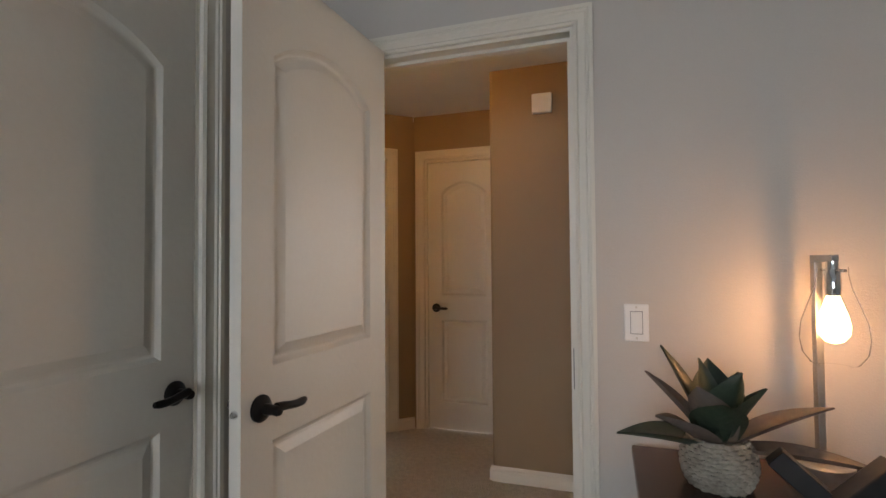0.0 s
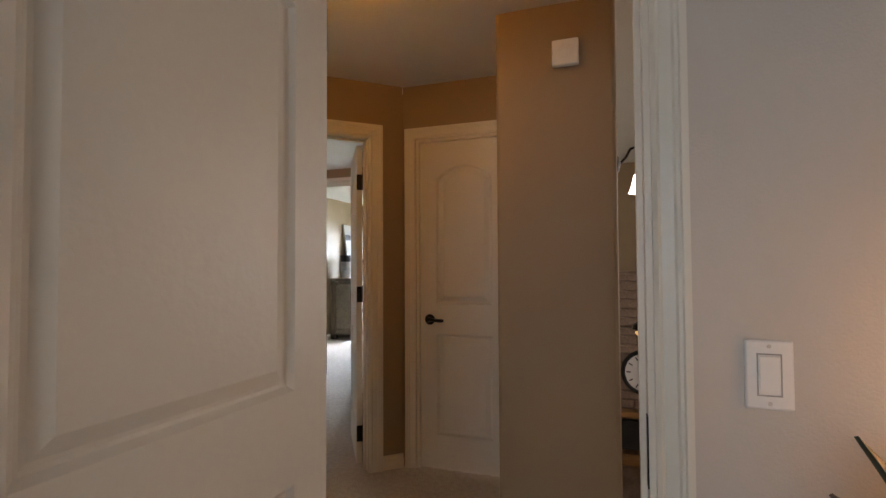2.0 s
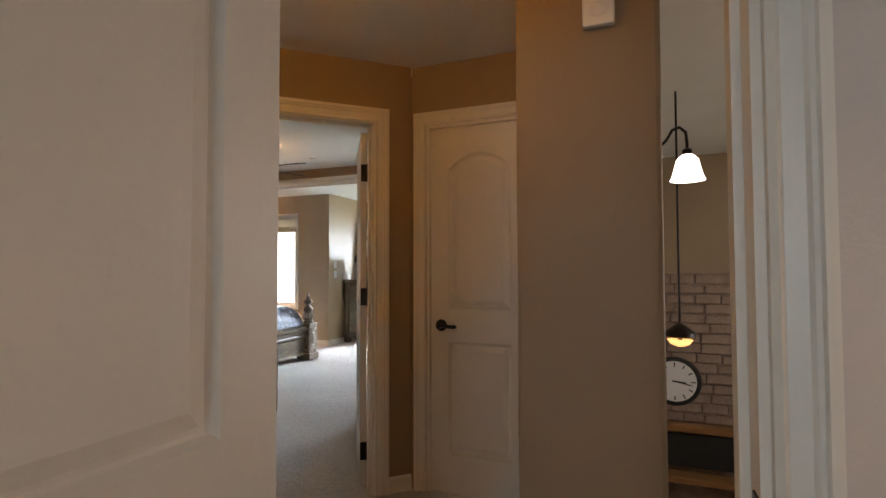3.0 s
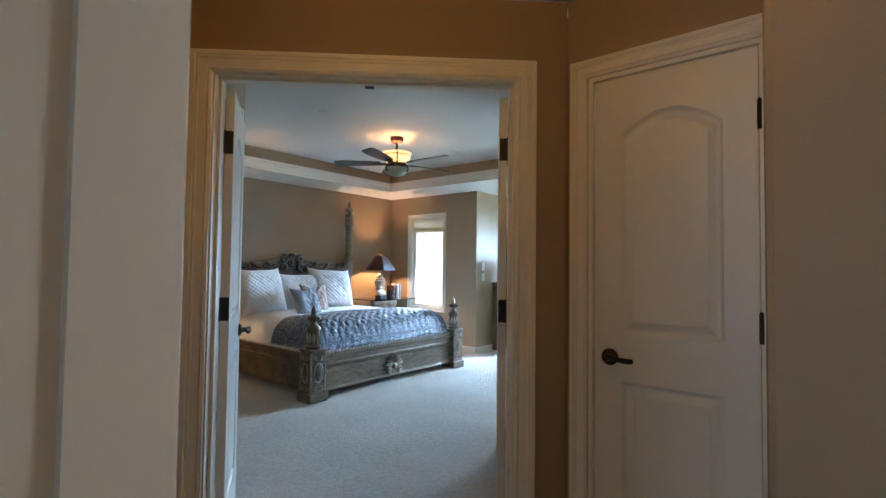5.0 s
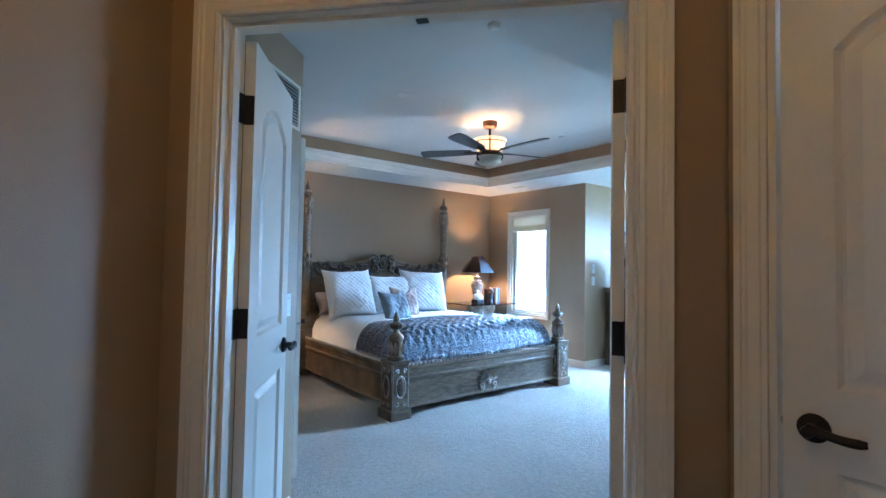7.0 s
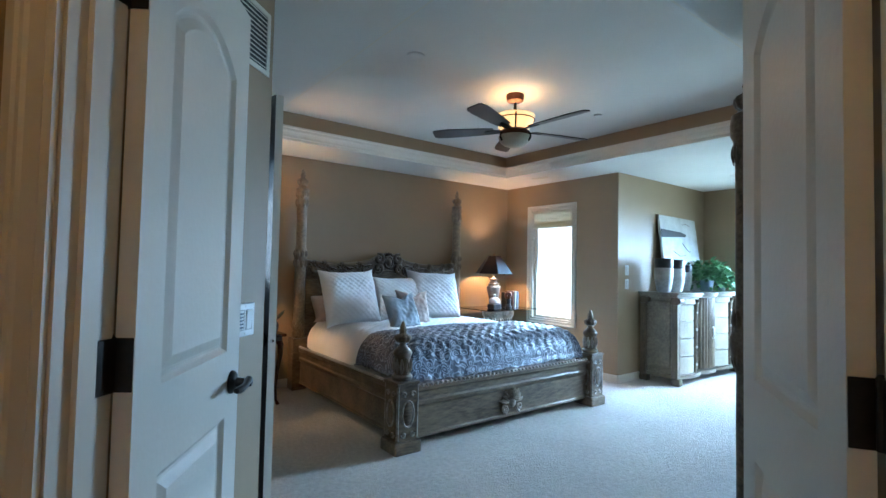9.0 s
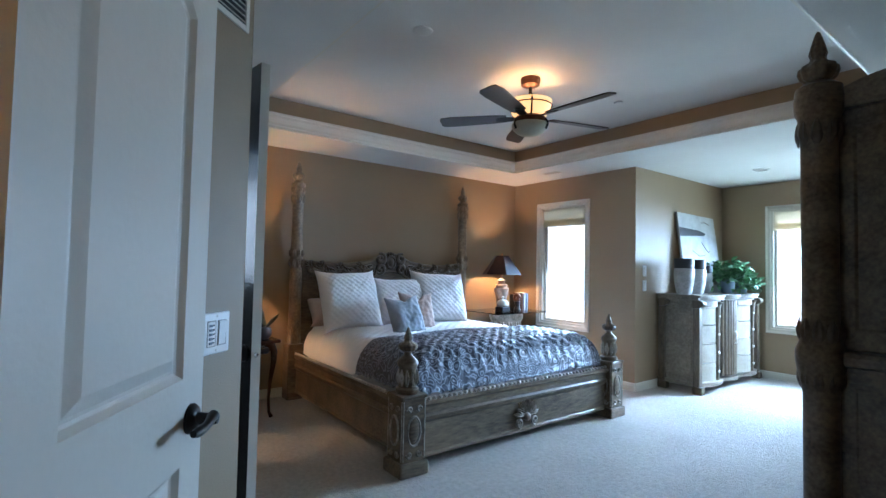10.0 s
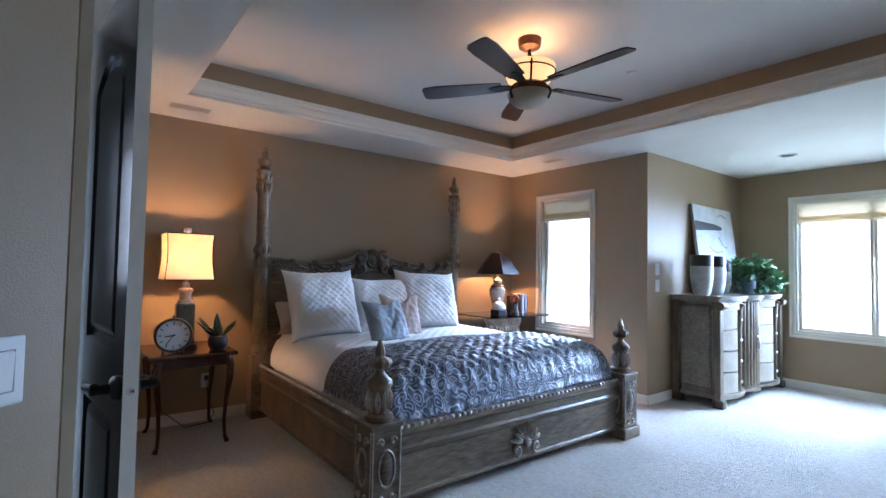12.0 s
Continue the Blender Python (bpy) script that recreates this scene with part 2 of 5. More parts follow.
def distance_mat():
    """Blown-out daylight with a faint trace of trees low down."""
    m, t, n, l, p = nodes_of("bright_distance")
    co, tex, sep = n.new("ShaderNodeTexCoord"), n.new("ShaderNodeTexNoise"), n.new("ShaderNodeSeparateXYZ")
    tex.inputs["Scale"].default_value, tex.inputs["Detail"].default_value = 1.1, 7
    l.new(co.outputs["Object"], tex.inputs["Vector"])
    l.new(co.outputs["Object"], sep.inputs[0])
    low = n.new("ShaderNodeMapRange")
    low.inputs["From Min"].default_value, low.inputs["From Max"].default_value = 1.2, -1.6
    l.new(sep.outputs["Z"], low.inputs["Value"])
    both = n.new("ShaderNodeMath")
    both.operation = "MULTIPLY"
    l.new(tex.outputs["Fac"], both.inputs[0])
    l.new(low.outputs["Result"], both.inputs[1])
    ramp = n.new("ShaderNodeValToRGB")
    e = ramp.color_ramp.elements
    e[0].position, e[0].color = 0.22, (0.92, 0.97, 1.0, 1)
    e[1].position, e[1].color = 0.52, (0.30, 0.40, 0.33, 1)
    l.new(both.outputs[0], ramp.inputs["Fac"])
    l.new(ramp.outputs["Color"], p.inputs["Emission Color"])
    p.inputs["Emission Strength"].default_value = 3.2
    return m


M_OUT = distance_mat()
let_light_through(M_LSHADE, (0.95, 0.68, 0.36), 0.14)
M_TILE = paint("pale_plaster", (0.6, 0.6, 0.6), (0.66, 0.66, 0.66), 0.6, 3, 60, 0.02)

# ---- shaping helpers ----


def part(name, bm, material, parent=None, label="", smooth=None):
    """One mesh object under a thing or a part."""
    me = bpy.data.meshes.new(name)
    bmesh.ops.recalc_face_normals(bm, faces=bm.faces)
    bm.to_mesh(me)
    bm.free()
    me.materials.append(material)
    if smooth is not None:
        me.polygons.foreach_set("use_smooth", [True] * len(me.polygons))
        me.set_sharp_from_angle(angle=radians(smooth))
    ob = new(name, me)
    ob.parent = parent
    if label:
        ob["label"] = label
    return ob


def thing(name, m, label, category, group="", kind=""):
    ob = new(name)
    ob.matrix_world = m
    ob.empty_display_size = 0.1
    return tagged(ob, label, category, group, kind)


def hexa(bm, lo, hi, m=None, bevel=0.0, seg=2):
    """A box from corner to corner, bevelled, moved by m."""
    lo, hi = Vector(lo), Vector(hi)
    r = bmesh.ops.create_cube(bm, size=1.0, matrix=Matrix.Translation((lo + hi) / 2) @ Matrix.Diagonal((*(hi - lo), 1)))
    vs = r["verts"]
    if bevel > 0:
        es = list({e for v in vs for e in v.link_edges})
        b = bmesh.ops.bevel(bm, geom=es, offset=bevel, segments=seg, affect="EDGES", profile=0.5)
        vs = list({v for f in b["faces"] for v in f.verts} | {v for v in vs if v.is_valid})
    if m is not None:
        bmesh.ops.transform(bm, matrix=m, verts=vs)
    return vs


def box(lo, hi, bevel=0.004, m=None):
    bm = bmesh.new()
    hexa(bm, lo, hi, m, bevel)
    return bm


def lathe(bm, prof, seg=24, m=None, flute=0, depth=0.0, sides=None, caps=True):
    """Turns (radius, height) pairs about z; flute: number of grooves cut by depth of the radius."""
    rings = []
    for r, z in prof:
        ring = []
        for i in range(seg):
            a = 2 * math.pi * (i + 0.5 * (sides is not None)) / seg
            k = 1 - depth * (0.5 + 0.5 * math.cos(flute * a)) if flute else 1
            v = Vector((r * k * math.cos(a), r * k * math.sin(a), z))
            ring.append(bm.verts.new(m @ v if m else v))
        rings.append(ring)
    for a, b in zip(rings, rings[1:]):
        for i in range(seg):
            j = (i + 1) % seg
            bm.faces.new((a[i], a[j], b[j], b[i]))
    if caps:
        bm.faces.new(rings[0][::-1])
        bm.faces.new(rings[-1])
    return rings


def turned(prof, seg=24, m=None, flute=0, depth=0.0, caps=True):
    bm = bmesh.new()
    lathe(bm, prof, seg, m, flute, depth, None, caps)
    return bm


def tube(bm, pts, radius, seg=8, taper=None):
    """A round bar along points."""
    pts = [Vector(p) for p in pts]
    rings = []
    up = Vector((0.13, 0.21, 0.97))
    for i, p in enumerate(pts):
        d = (pts[min(i + 1, len(pts) - 1)] - pts[max(i - 1, 0)]).normalized()
        s = d.cross(up)
        if s.length < 1e-3:
            s = d.cross(Vector((1, 0, 0)))
        s.normalize()
        w = s.cross(d)
        r = radius * (taper[i] if taper else 1)
        rings.append([bm.verts.new(p + r * (math.cos(2 * math.pi * k / seg) * s + math.sin(2 * math.pi * k / seg) * w)) for k in range(seg)])
    for a, b in zip(rings, rings[1:]):
        for i in range(seg):
            j = (i + 1) % seg
            bm.faces.new((a[i], a[j], b[j], b[i]))
    bm.faces.new(rings[0][::-1])
    bm.faces.new(rings[-1])


def prism(bm, pts, z0, z1, m=None):
    """A polygon (x, y) drawn out from z0 to z1."""
    lo = [bm.verts.new(Vector((x, y, z0))) for x, y in pts]
    hi = [bm.verts.new(Vector((x, y, z1))) for x, y in pts]
    bm.faces.new(lo[::-1])
    bm.faces.new(hi)
    k = len(pts)
    for i in range(k):
        j = (i + 1) % k
        bm.faces.new((lo[i], lo[j], hi[j], hi[i]))
    if m is not None:
        bmesh.ops.transform(bm, matrix=m, verts=lo + hi)
    return lo + hi


UP = Matrix(((1, 0, 0, 0), (0, 0, -1, 0), (0, 1, 0, 0), (0, 0, 0, 1)))


def shrink(loop, d):
    """A closed loop of (x, y), counter-clockwise, moved inwards by d."""
    out, k = [], len(loop)
    for i in range(k):
        p, q, r = Vector(loop[i - 1]), Vector(loop[i]), Vector(loop[(i + 1) % k])
        e, f = (q - p).normalized(), (r - q).normalized()
        n1, n2 = Vector((-e.y, e.x)), Vector((-f.y, f.x))
        b = (n1 + n2)
        b = b / max(0.3, b.dot(n1))
        out.append((q + d * b)[:])
    return out


def terraces(bm, loop, profile, flip=1):
    """Steps a closed loop inwards by (inset, depth) pairs and closes it; the loop lies in x and z, depth along -y times flip."""
    rings = []
    for d, h in profile:
        rings.append([bm.verts.new((x, -h * flip, z)) for x, z in shrink(loop, d)])
    for a, b in zip(rings, rings[1:]):
        for i in range(len(a)):
            j = (i + 1) % len(a)
            bm.faces.new((a[i], a[j], b[j], b[i]))
    bm.faces.new(rings[-1])


def at_wall(p, angle):
    """The pose of a frame whose x runs along a wall at angle degrees and whose -y faces the viewer."""
    return pose(p[0], p[1], p[2] if len(p) > 2 else 0, 0, 0, angle)


# ---- setting ----


def wall(name, p, q, thick, z0, z1, material, holes=(), bevel=0.0, label="painted plaster wall"):
    """A wall from p to q; its thickness lies to the left of p to q. holes: (start, end, bottom, top)."""
    p, q = Vector((*p, 0)), Vector((*q, 0))
    d = q - p
    m = pose(p.x, p.y, 0, 0, 0, math.degrees(math.atan2(d.y, d.x)))
    bm = bmesh.new()
    s = 0.0
    for a, b, lo, hi in sorted(holes) + [(d.length, None, 0, 0)]:
        if a > s + 1e-4:
            hexa(bm, (s, 0, z0), (a, thick, z1), m, bevel)
        if b is not None:
            if lo > z0 + 1e-4:
                hexa(bm, (a, 0, z0), (b, thick, lo), m)
            if hi < z1 - 1e-4:
                hexa(bm, (a, 0, hi), (b, thick, z1), m)
            s = b
    return tagged(part(name, bm, material), label, "wall", kind="structure")


DDC, DDU = Vector((-2.013, 2.9135)), Vector((0.7357, 0.6773))
DDN = Vector((-DDU.y, DDU.x))
DDA = math.degrees(math.atan2(DDU.y, DDU.x))


def dd(u, n):
    return tuple(DDC + u * DDU + n * DDN)


H = 2.405
wall("wall_room_door", (-2.25, 1.62), (2.42, 1.62), 0.11, 0, 2.5, M_GREY, [(1.37, 2.17, 0, 2.045)])
wall("wall_room_left", (-1.10, -2.75), (-1.10, 1.62), 0.12, 0, 2.5, M_GREY, [(3.102, 3.84, 0, 2.062)])
wall("wall_room_back", (2.42, -2.65), (-1.10, -2.65), 0.12, 0, 2.5, M_GREY, [(1.72, 3.32, 0.75, 2.1)])
wall("wall_room_right", (2.30, 1.62), (2.30, -2.65), 0.12, 0, 2.5, M_GREY)
wall("wall_hall_left", dd(-0.80, -0.80), dd(-0.80, 0.02), 0.12, 0, 2.5, M_WALL)
wall("wall_double_door", dd(-0.92, 0.02), dd(0.844, 0.02), 0.12, 0, 2.5, M_WALL, [(0.284, 1.556, 0, 2.072)])
wall("wall_closet", (-1.405, 3.51), (-0.12, 3.51), 0.12, 0, 2.5, M_WALL, [(0.09, 0.705, 0, 2.062)])
wall("wall_pier", (-0.637, 2.805), (-0.12, 2.805), 0.704, 0, 2.5, M_WALL, bevel=0.018)
wall("wall_great_left", (-0.12, 9.2), (-0.12, 3.64), -0.12, -2.8, 2.9, M_WALL)
wall("wall_great_far", (-0.12, 9.06), (3.7, 9.06), 0.12, -2.8, 2.9, M_WALL)
# unseen opening, made up to go with the added daylight lamp
wall("wall_great_right", (3.6, 9.06), (3.6, 1.79), -0.12, -2.8, 2.9, M_WALL, [(1.6, 4.2, 0.3, 2.6)])
wall("wall_landing", (2.30, 1.731), (2.30, 3.10), 0.12, -2.8, 2.5, M_WALL)
# three unseen panels added to block sky light leaking round the landing
wall("light_block_head", (-0.12, 3.10), (2.42, 3.10), 0.06, 2.46, 2.98, M_WALL)
wall("light_block_below", (-0.12, 3.02), (2.42, 3.02), 0.06, -2.8, -0.2, M_WALL)
wall("light_block_side", (2.42, 3.02), (3.72, 3.02), 0.08, -2.8, 2.98, M_WALL)
wall("wall_bed_left", dd(-0.86, 0.14), dd(-0.86, 1.068), 0.10, 0, 2.5, M_WALL)
wall("wall_bed_south", (-6.50, 3.12), (-3.375, 3.12), -0.12, 0, 2.5, M_WALL, [(2.22, 2.84, 0, 2.062)])
wall("wall_headboard", (-6.50, 3.0), (-6.50, 7.6), 0.12, 0, 2.5, M_WALL)
wall("wall_window", (-6.50, 7.485), (-4.82, 7.485), 0.14, 0, 2.5, M_WALL, [(0.475, 1.165, 0.61, 2.06)])
wall("wall_alcove_left", (-4.70, 7.485), (-4.70, 9.55), 0.12, 0, 2.5, M_WALL)
wall("wall_alcove_far", (-4.82, 9.55), (-1.80, 9.55), 0.14, 0, 2.5, M_WALL, [(0.69, 2.02, 0.61, 2.06)])
wall("wall_bed_east", (-1.92, 9.55), (-1.92, 4.08), 0.12, 0, 2.5, M_WALL, [(0.4, 1.6, 0.64, 2.03)])
wall("wall_bed_right", dd(0.86, 0.80), dd(0.86, 0.14), 0.10, 0, 2.5, M_WALL)
# bathroom behind the bedroom's south wall
wall("wall_bath_far", (-5.4, 0.9), (-2.6, 0.9), -0.1, 0, 2.5, M_TILE)
wall("wall_bath_left", (-5.3, 0.9), (-5.3, 3.0), 0.1, 0, 2.5, M_TILE, [(1.02, 1.78, 1.10, 2.10)])
wall("wall_bath_right", (-2.7, 2.2), (-2.7, 0.9), 0.1, 0, 2.5, M_TILE)

bm = bmesh.new()
prism(bm, [(-6.7, -2.9), (-0.12, -2.9), (-0.12, 9.8), (-6.7, 9.8)], -0.2, 0)
prism(bm, [(-0.12, -2.9), (2.5, -2.9), (2.5, 3.10), (-0.12, 3.10)], -0.2, 0)
tagged(part("floor", bm, M_CARPET), "cream cut-pile carpet with faint vacuum marks", "floor", kind="structure")
tagged(part("floor_great_room", box((-0.12, 1.7, -3.0), (3.8, 9.3, -2.8), 0), M_CARPET), "carpeted floor of the room below", "floor", kind="structure")

bm = bmesh.new()
prism(bm, [(-1.25, -2.8), (2.5, -2.8), (2.5, 3.10), (-0.10, 3.10), (-0.10, 3.55), (-1.42, 3.55), (-2.78, 2.36), (-2.25, 1.62), (-1.25, 1.62)], 2.41, 2.46)
tagged(part("ceiling", bm, M_CEIL), "white plaster ceiling of the study and hall", "ceiling", kind="structure")
bm = bmesh.new()
TX0, TX1, TY0, TY1 = -5.87, -2.50, 3.70, 6.83
prism(bm, [(TX0, 3.02), (-3.45, 3.02), (-2.72, 2.42), (-1.44, 3.60), (-1.84, 3.98), (TX1, TY0), (TX0, TY0)], H, H + 0.05)
prism(bm, [(TX1, TY0), (-1.84, 3.98), (-1.84, 9.65), (TX1, 9.65)], H, H + 0.05)
prism(bm, [(TX0, TY1), (TX1, TY1), (TX1, 9.65), (TX0, 9.65)], H, H + 0.05)
prism(bm, [(-6.6, 3.02), (TX0, 3.02), (TX0, 9.65), (-6.6, 9.65)], H, H + 0.05)
prism(bm, [(TX0 - 0.1, TY0 - 0.1), (TX1 + 0.1, TY0 - 0.1), (TX1 + 0.1, TY1 + 0.1), (TX0 - 0.1, TY1 + 0.1)], 2.665, 2.72)
tagged(part("ceiling_bedroom", bm, M_CEIL), "white tray ceiling over the bedroom", "ceiling", kind="structure")
bm = bmesh.new()
hexa(bm, (TX0 - 0.05, TY0, H + 0.05), (TX0, TY1, 2.665))
hexa(bm, (TX1, TY0, H + 0.05), (TX1 + 0.05, TY1, 2.665))
hexa(bm, (TX0 - 0.05, TY0 - 0.05, H + 0.05), (TX1 + 0.05, TY0, 2.665))
hexa(bm, (TX0 - 0.05, TY1, H + 0.05), (TX1 + 0.05, TY1 + 0.05, 2.665))
tagged(part("wall_tray", bm, M_WALL), "tan painted band round the tray ceiling", "wall", kind="structure")
tagged(part("ceiling_great_room", box((-0.2, 3.1, 2.9), (3.8, 9.3, 3.0), 0), M_CEIL), "white ceiling of the tall room", "ceiling", kind="structure")
tagged(part("ceiling_bath", box((-5.4, 0.8, 2.47), (-2.75, 3.0, 2.52), 0), M_CEIL), "white bathroom ceiling", "ceiling", kind="structure")
bm = bmesh.new()
loop = [(TX0, TY0), (TX1, TY0), (TX1, TY1), (TX0, TY1)]
rings = [[bm.verts.new((x, y, z)) for x, y in shrink(loop, d)] for d, z in
         ((0.001, H + 0.002), (0.012, H + 0.002), (0.014, H + 0.018), (0.026, H + 0.024), (0.028, H + 0.045), (0.036, H + 0.065), (0.048, H + 0.078), (0.050, H + 0.10), (0.060, H + 0.104), (0.060, H + 0.12), (0.0, H + 0.125))]
for a, b in zip(rings, rings[1:]):
    for i in range(4):
        bm.faces.new((a[i], a[(i + 1) % 4], b[(i + 1) % 4], b[i]))
tagged(part("trim_crown", bm, M_TRIM), "cream stepped crown moulding round the tray", "moulding", kind="structure")


def casing(name, m, x0, x1, top, width=0.085, sill=None, label="cream stepped door casing"):
    """Moulded trim round an opening; local x along the wall, -y out of it. sill: bottom of a window's trim."""
    k = width / 0.085
    prof = [(0.0, 0.0), (0.0, 0.012), (0.012 * k, 0.017), (0.02 * k, 0.012), (0.05 * k, 0.014), (0.056 * k, 0.019), (0.064 * k, 0.019), (0.068 * k, 0.024), (width, 0.024), (width, 0.0)]
    if sill is None:
        path = [(x0, 0, -1, 0), (x0, top, -1, 1), (x1, top, 1, 1), (x1, 0, 1, 0)]
    else:
        path = [(x0, sill, -1, -1), (x0, top, -1, 1), (x1, top, 1, 1), (x1, sill, 1, -1)]
    bm = bmesh.new()
    rings = [[bm.verts.new((x + dx * w, -h, z + dz * w)) for w, h in prof] for x, z, dx, dz in path]
    pairs = list(zip(rings, rings[1:])) + ([(rings[-1], rings[0])] if sill is not None else [])
    for a, b in pairs:
        for i in range(len(prof) - 1):
            bm.faces.new((a[i], a[i + 1], b[i + 1], b[i]))
    if sill is None:
        bm.faces.new(rings[0])
        bm.faces.new(rings[-1])
    bmesh.ops.transform(bm, matrix=m, verts=bm.verts)
    return tagged(part(name, bm, M_TRIM), label, "trim", kind="structure")


def jamb(name, m, x0, x1, top, depth, stop=None, t=0.018):
    """Lining of a door opening from y 0 back to depth, with a stop strip."""
    bm = bmesh.new()
    hexa(bm, (x0, 0.002, 0), (x0 + t, depth - 0.002, top), m)
    hexa(bm, (x1 - t, 0.002, 0), (x1, depth - 0.002, top), m)
    hexa(bm, (x0 + t, 0.002, top - t), (x1 - t, depth - 0.002, top), m)
    if stop is not None:
        hexa(bm, (x0 + t, stop, 0), (x0 + t + 0.012, stop + 0.035, top - t), m)
        hexa(bm, (x1 - t - 0.012, stop, 0), (x1 - t, stop + 0.035, top - t), m)
        hexa(bm, (x0 + t + 0.012, stop, top - t - 0.012), (x1 - t - 0.012, stop + 0.035, top - t), m)
    return tagged(part(name, bm, M_TRIM), "cream door lining with a stop", "trim", kind="structure")


def skirting(p, q, h=0.085):
    """Baseboard from p to q, standing to the right of the way."""
    p, q = Vector(p), Vector(q)
    d = q - p
    m = pose(p.x, p.y, 0, 0, 0, math.degrees(math.atan2(d.y, d.x)))
    bm = bmesh.new()
    prof = [(0, 0), (-0.016, 0), (-0.016, h - 0.03), (-0.012, h - 0.022), (-0.012, h - 0.012), (-0.005, h), (0, h)]
    a = [bm.verts.new(m @ Vector((0, y, z))) for y, z in prof]
    b = [bm.verts.new(m @ Vector((d.length, y, z))) for y, z in prof]
    for i in range(len(prof)):
        j = (i + 1) % len(prof)
        bm.faces.new((a[i], a[j], b[j], b[i]))
    bm.faces.new(a)
    bm.faces.new(b)
    return tagged(part("baseboard", bm, M_TRIM), "cream moulded baseboard", "baseboard", kind="structure")


# openings: study door, study closet door, double door, hall closet door, bathroom door
casing("trim_study", at_wall((0, 1.62), 0), -0.88, -0.08, 2.045, 0.06)
casing("trim_study_hall", at_wall((0, 1.73), 180), 0.08, 0.88, 2.045, 0.065)
jamb("trim_study_lining", at_wall((0, 1.62), 0), -0.88, -0.08, 2.045, 0.11, 0.05, 0.012)
casing("trim_study_closet", at_wall((-1.10, 0), 90), 0.352, 1.09, 2.062, 0.075)
jamb("trim_study_closet_lining", at_wall((-1.10, 0), 90), 0.352, 1.09, 2.062, 0.12, 0.05, 0.012)
casing("trim_double", at_wall(dd(0, 0.02), DDA), -0.624, 0.624, 2.058, 0.084)
casing("trim_double_bed", at_wall(dd(0, 0.14), DDA + 180), -0.630, 0.630, 2.062, 0.084)
jamb("trim_double_lining", at_wall(dd(0, 0.02), DDA), -0.636, 0.636, 2.072, 0.12, 0.04)
casing("trim_closet", at_wall((0, 3.51), 0), -1.315, -0.70, 2.062, 0.07)
jamb("trim_closet_lining", at_wall((0, 3.51), 0), -1.315, -0.70, 2.062, 0.12, 0.062)
casing("trim_bath", at_wall((0, 3.12), 180), 3.66, 4.28, 2.062, 0.07)
jamb("trim_bath_lining", at_wall((0, 3.12), 180), 3.66, 4.28, 2.062, 0.12, 0.05)
for p, q in (((-0.02, 1.62), (2.3, 1.62)), ((-0.637, 2.805), (-0.12, 2.805)), ((-0.637, 3.50), (-0.637, 2.805)), (dd(-0.80, -0.74), dd(-0.80, 0.02)),
             (dd(-0.80, 0.02), dd(-0.712, 0.02)), (dd(0.712, 0.02), dd(0.842, 0.02)), (dd(-0.86, 0.25), dd(-0.86, 1.04)), ((-6.5, 3.10), (-6.5, 7.485)),
             ((-6.5, 7.485), (-4.70, 7.485)), ((-4.70, 7.485), (-4.70, 9.55)), ((-4.70, 9.55), (-1.92, 9.55)), ((-1.92, 9.55), (-1.92, 4.1)), ((-4.36, 3.12), (-6.5, 3.12))):
    skirting(p, q)

# ---- doors and windows ----


def lever(name, parent, m, reach=0.105, side=1):
    """Rosette and lever; m puts its axis along local -y."""
    rm = m @ Matrix.Rotation(radians(90), 4, "X")
    h = part(name, turned([(0.033, 0), (0.033, 0.006), (0.027, 0.013), (0.014, 0.017), (0.012, 0.045), (0.0135, 0.052), (0.011, 0.060), (0.002, 0.062)], 20, rm), M_BRONZE, parent, "oil-rubbed bronze lever handle", 40)
    bm = bmesh.new()
    k = 9
    pts = [m @ Vector((side * reach * i / (k - 1), -0.05 - 0.006 * math.sin(3.1 * i / (k - 1)), 0.003 + 0.004 * math.cos(4 * i / (k - 1)))) for i in range(k)]
    tube(bm, pts, 0.0105, 10, [1.15, 1.1, 1.0, 0.95, 0.95, 0.97, 1.0, 1.0, 0.7])
    part("lever", bm, M_BRONZE, h, "", 50)
    return h


def arch(x0, x1, z0, z1, rise, k=10):
    """Panel outline, counter-clockwise, with an arched head."""
    pts = [(x0, z0), (x1, z0), (x1, z1)]
    if rise:
        for i in range(1, k):
            a = i / k
            s = math.sin(math.pi * a) ** 0.8 if 0 < a < 1 else 0
            pts.append((x1 + (x0 - x1) * a, z1 + rise * s))
    return pts + [(x0, z1)]


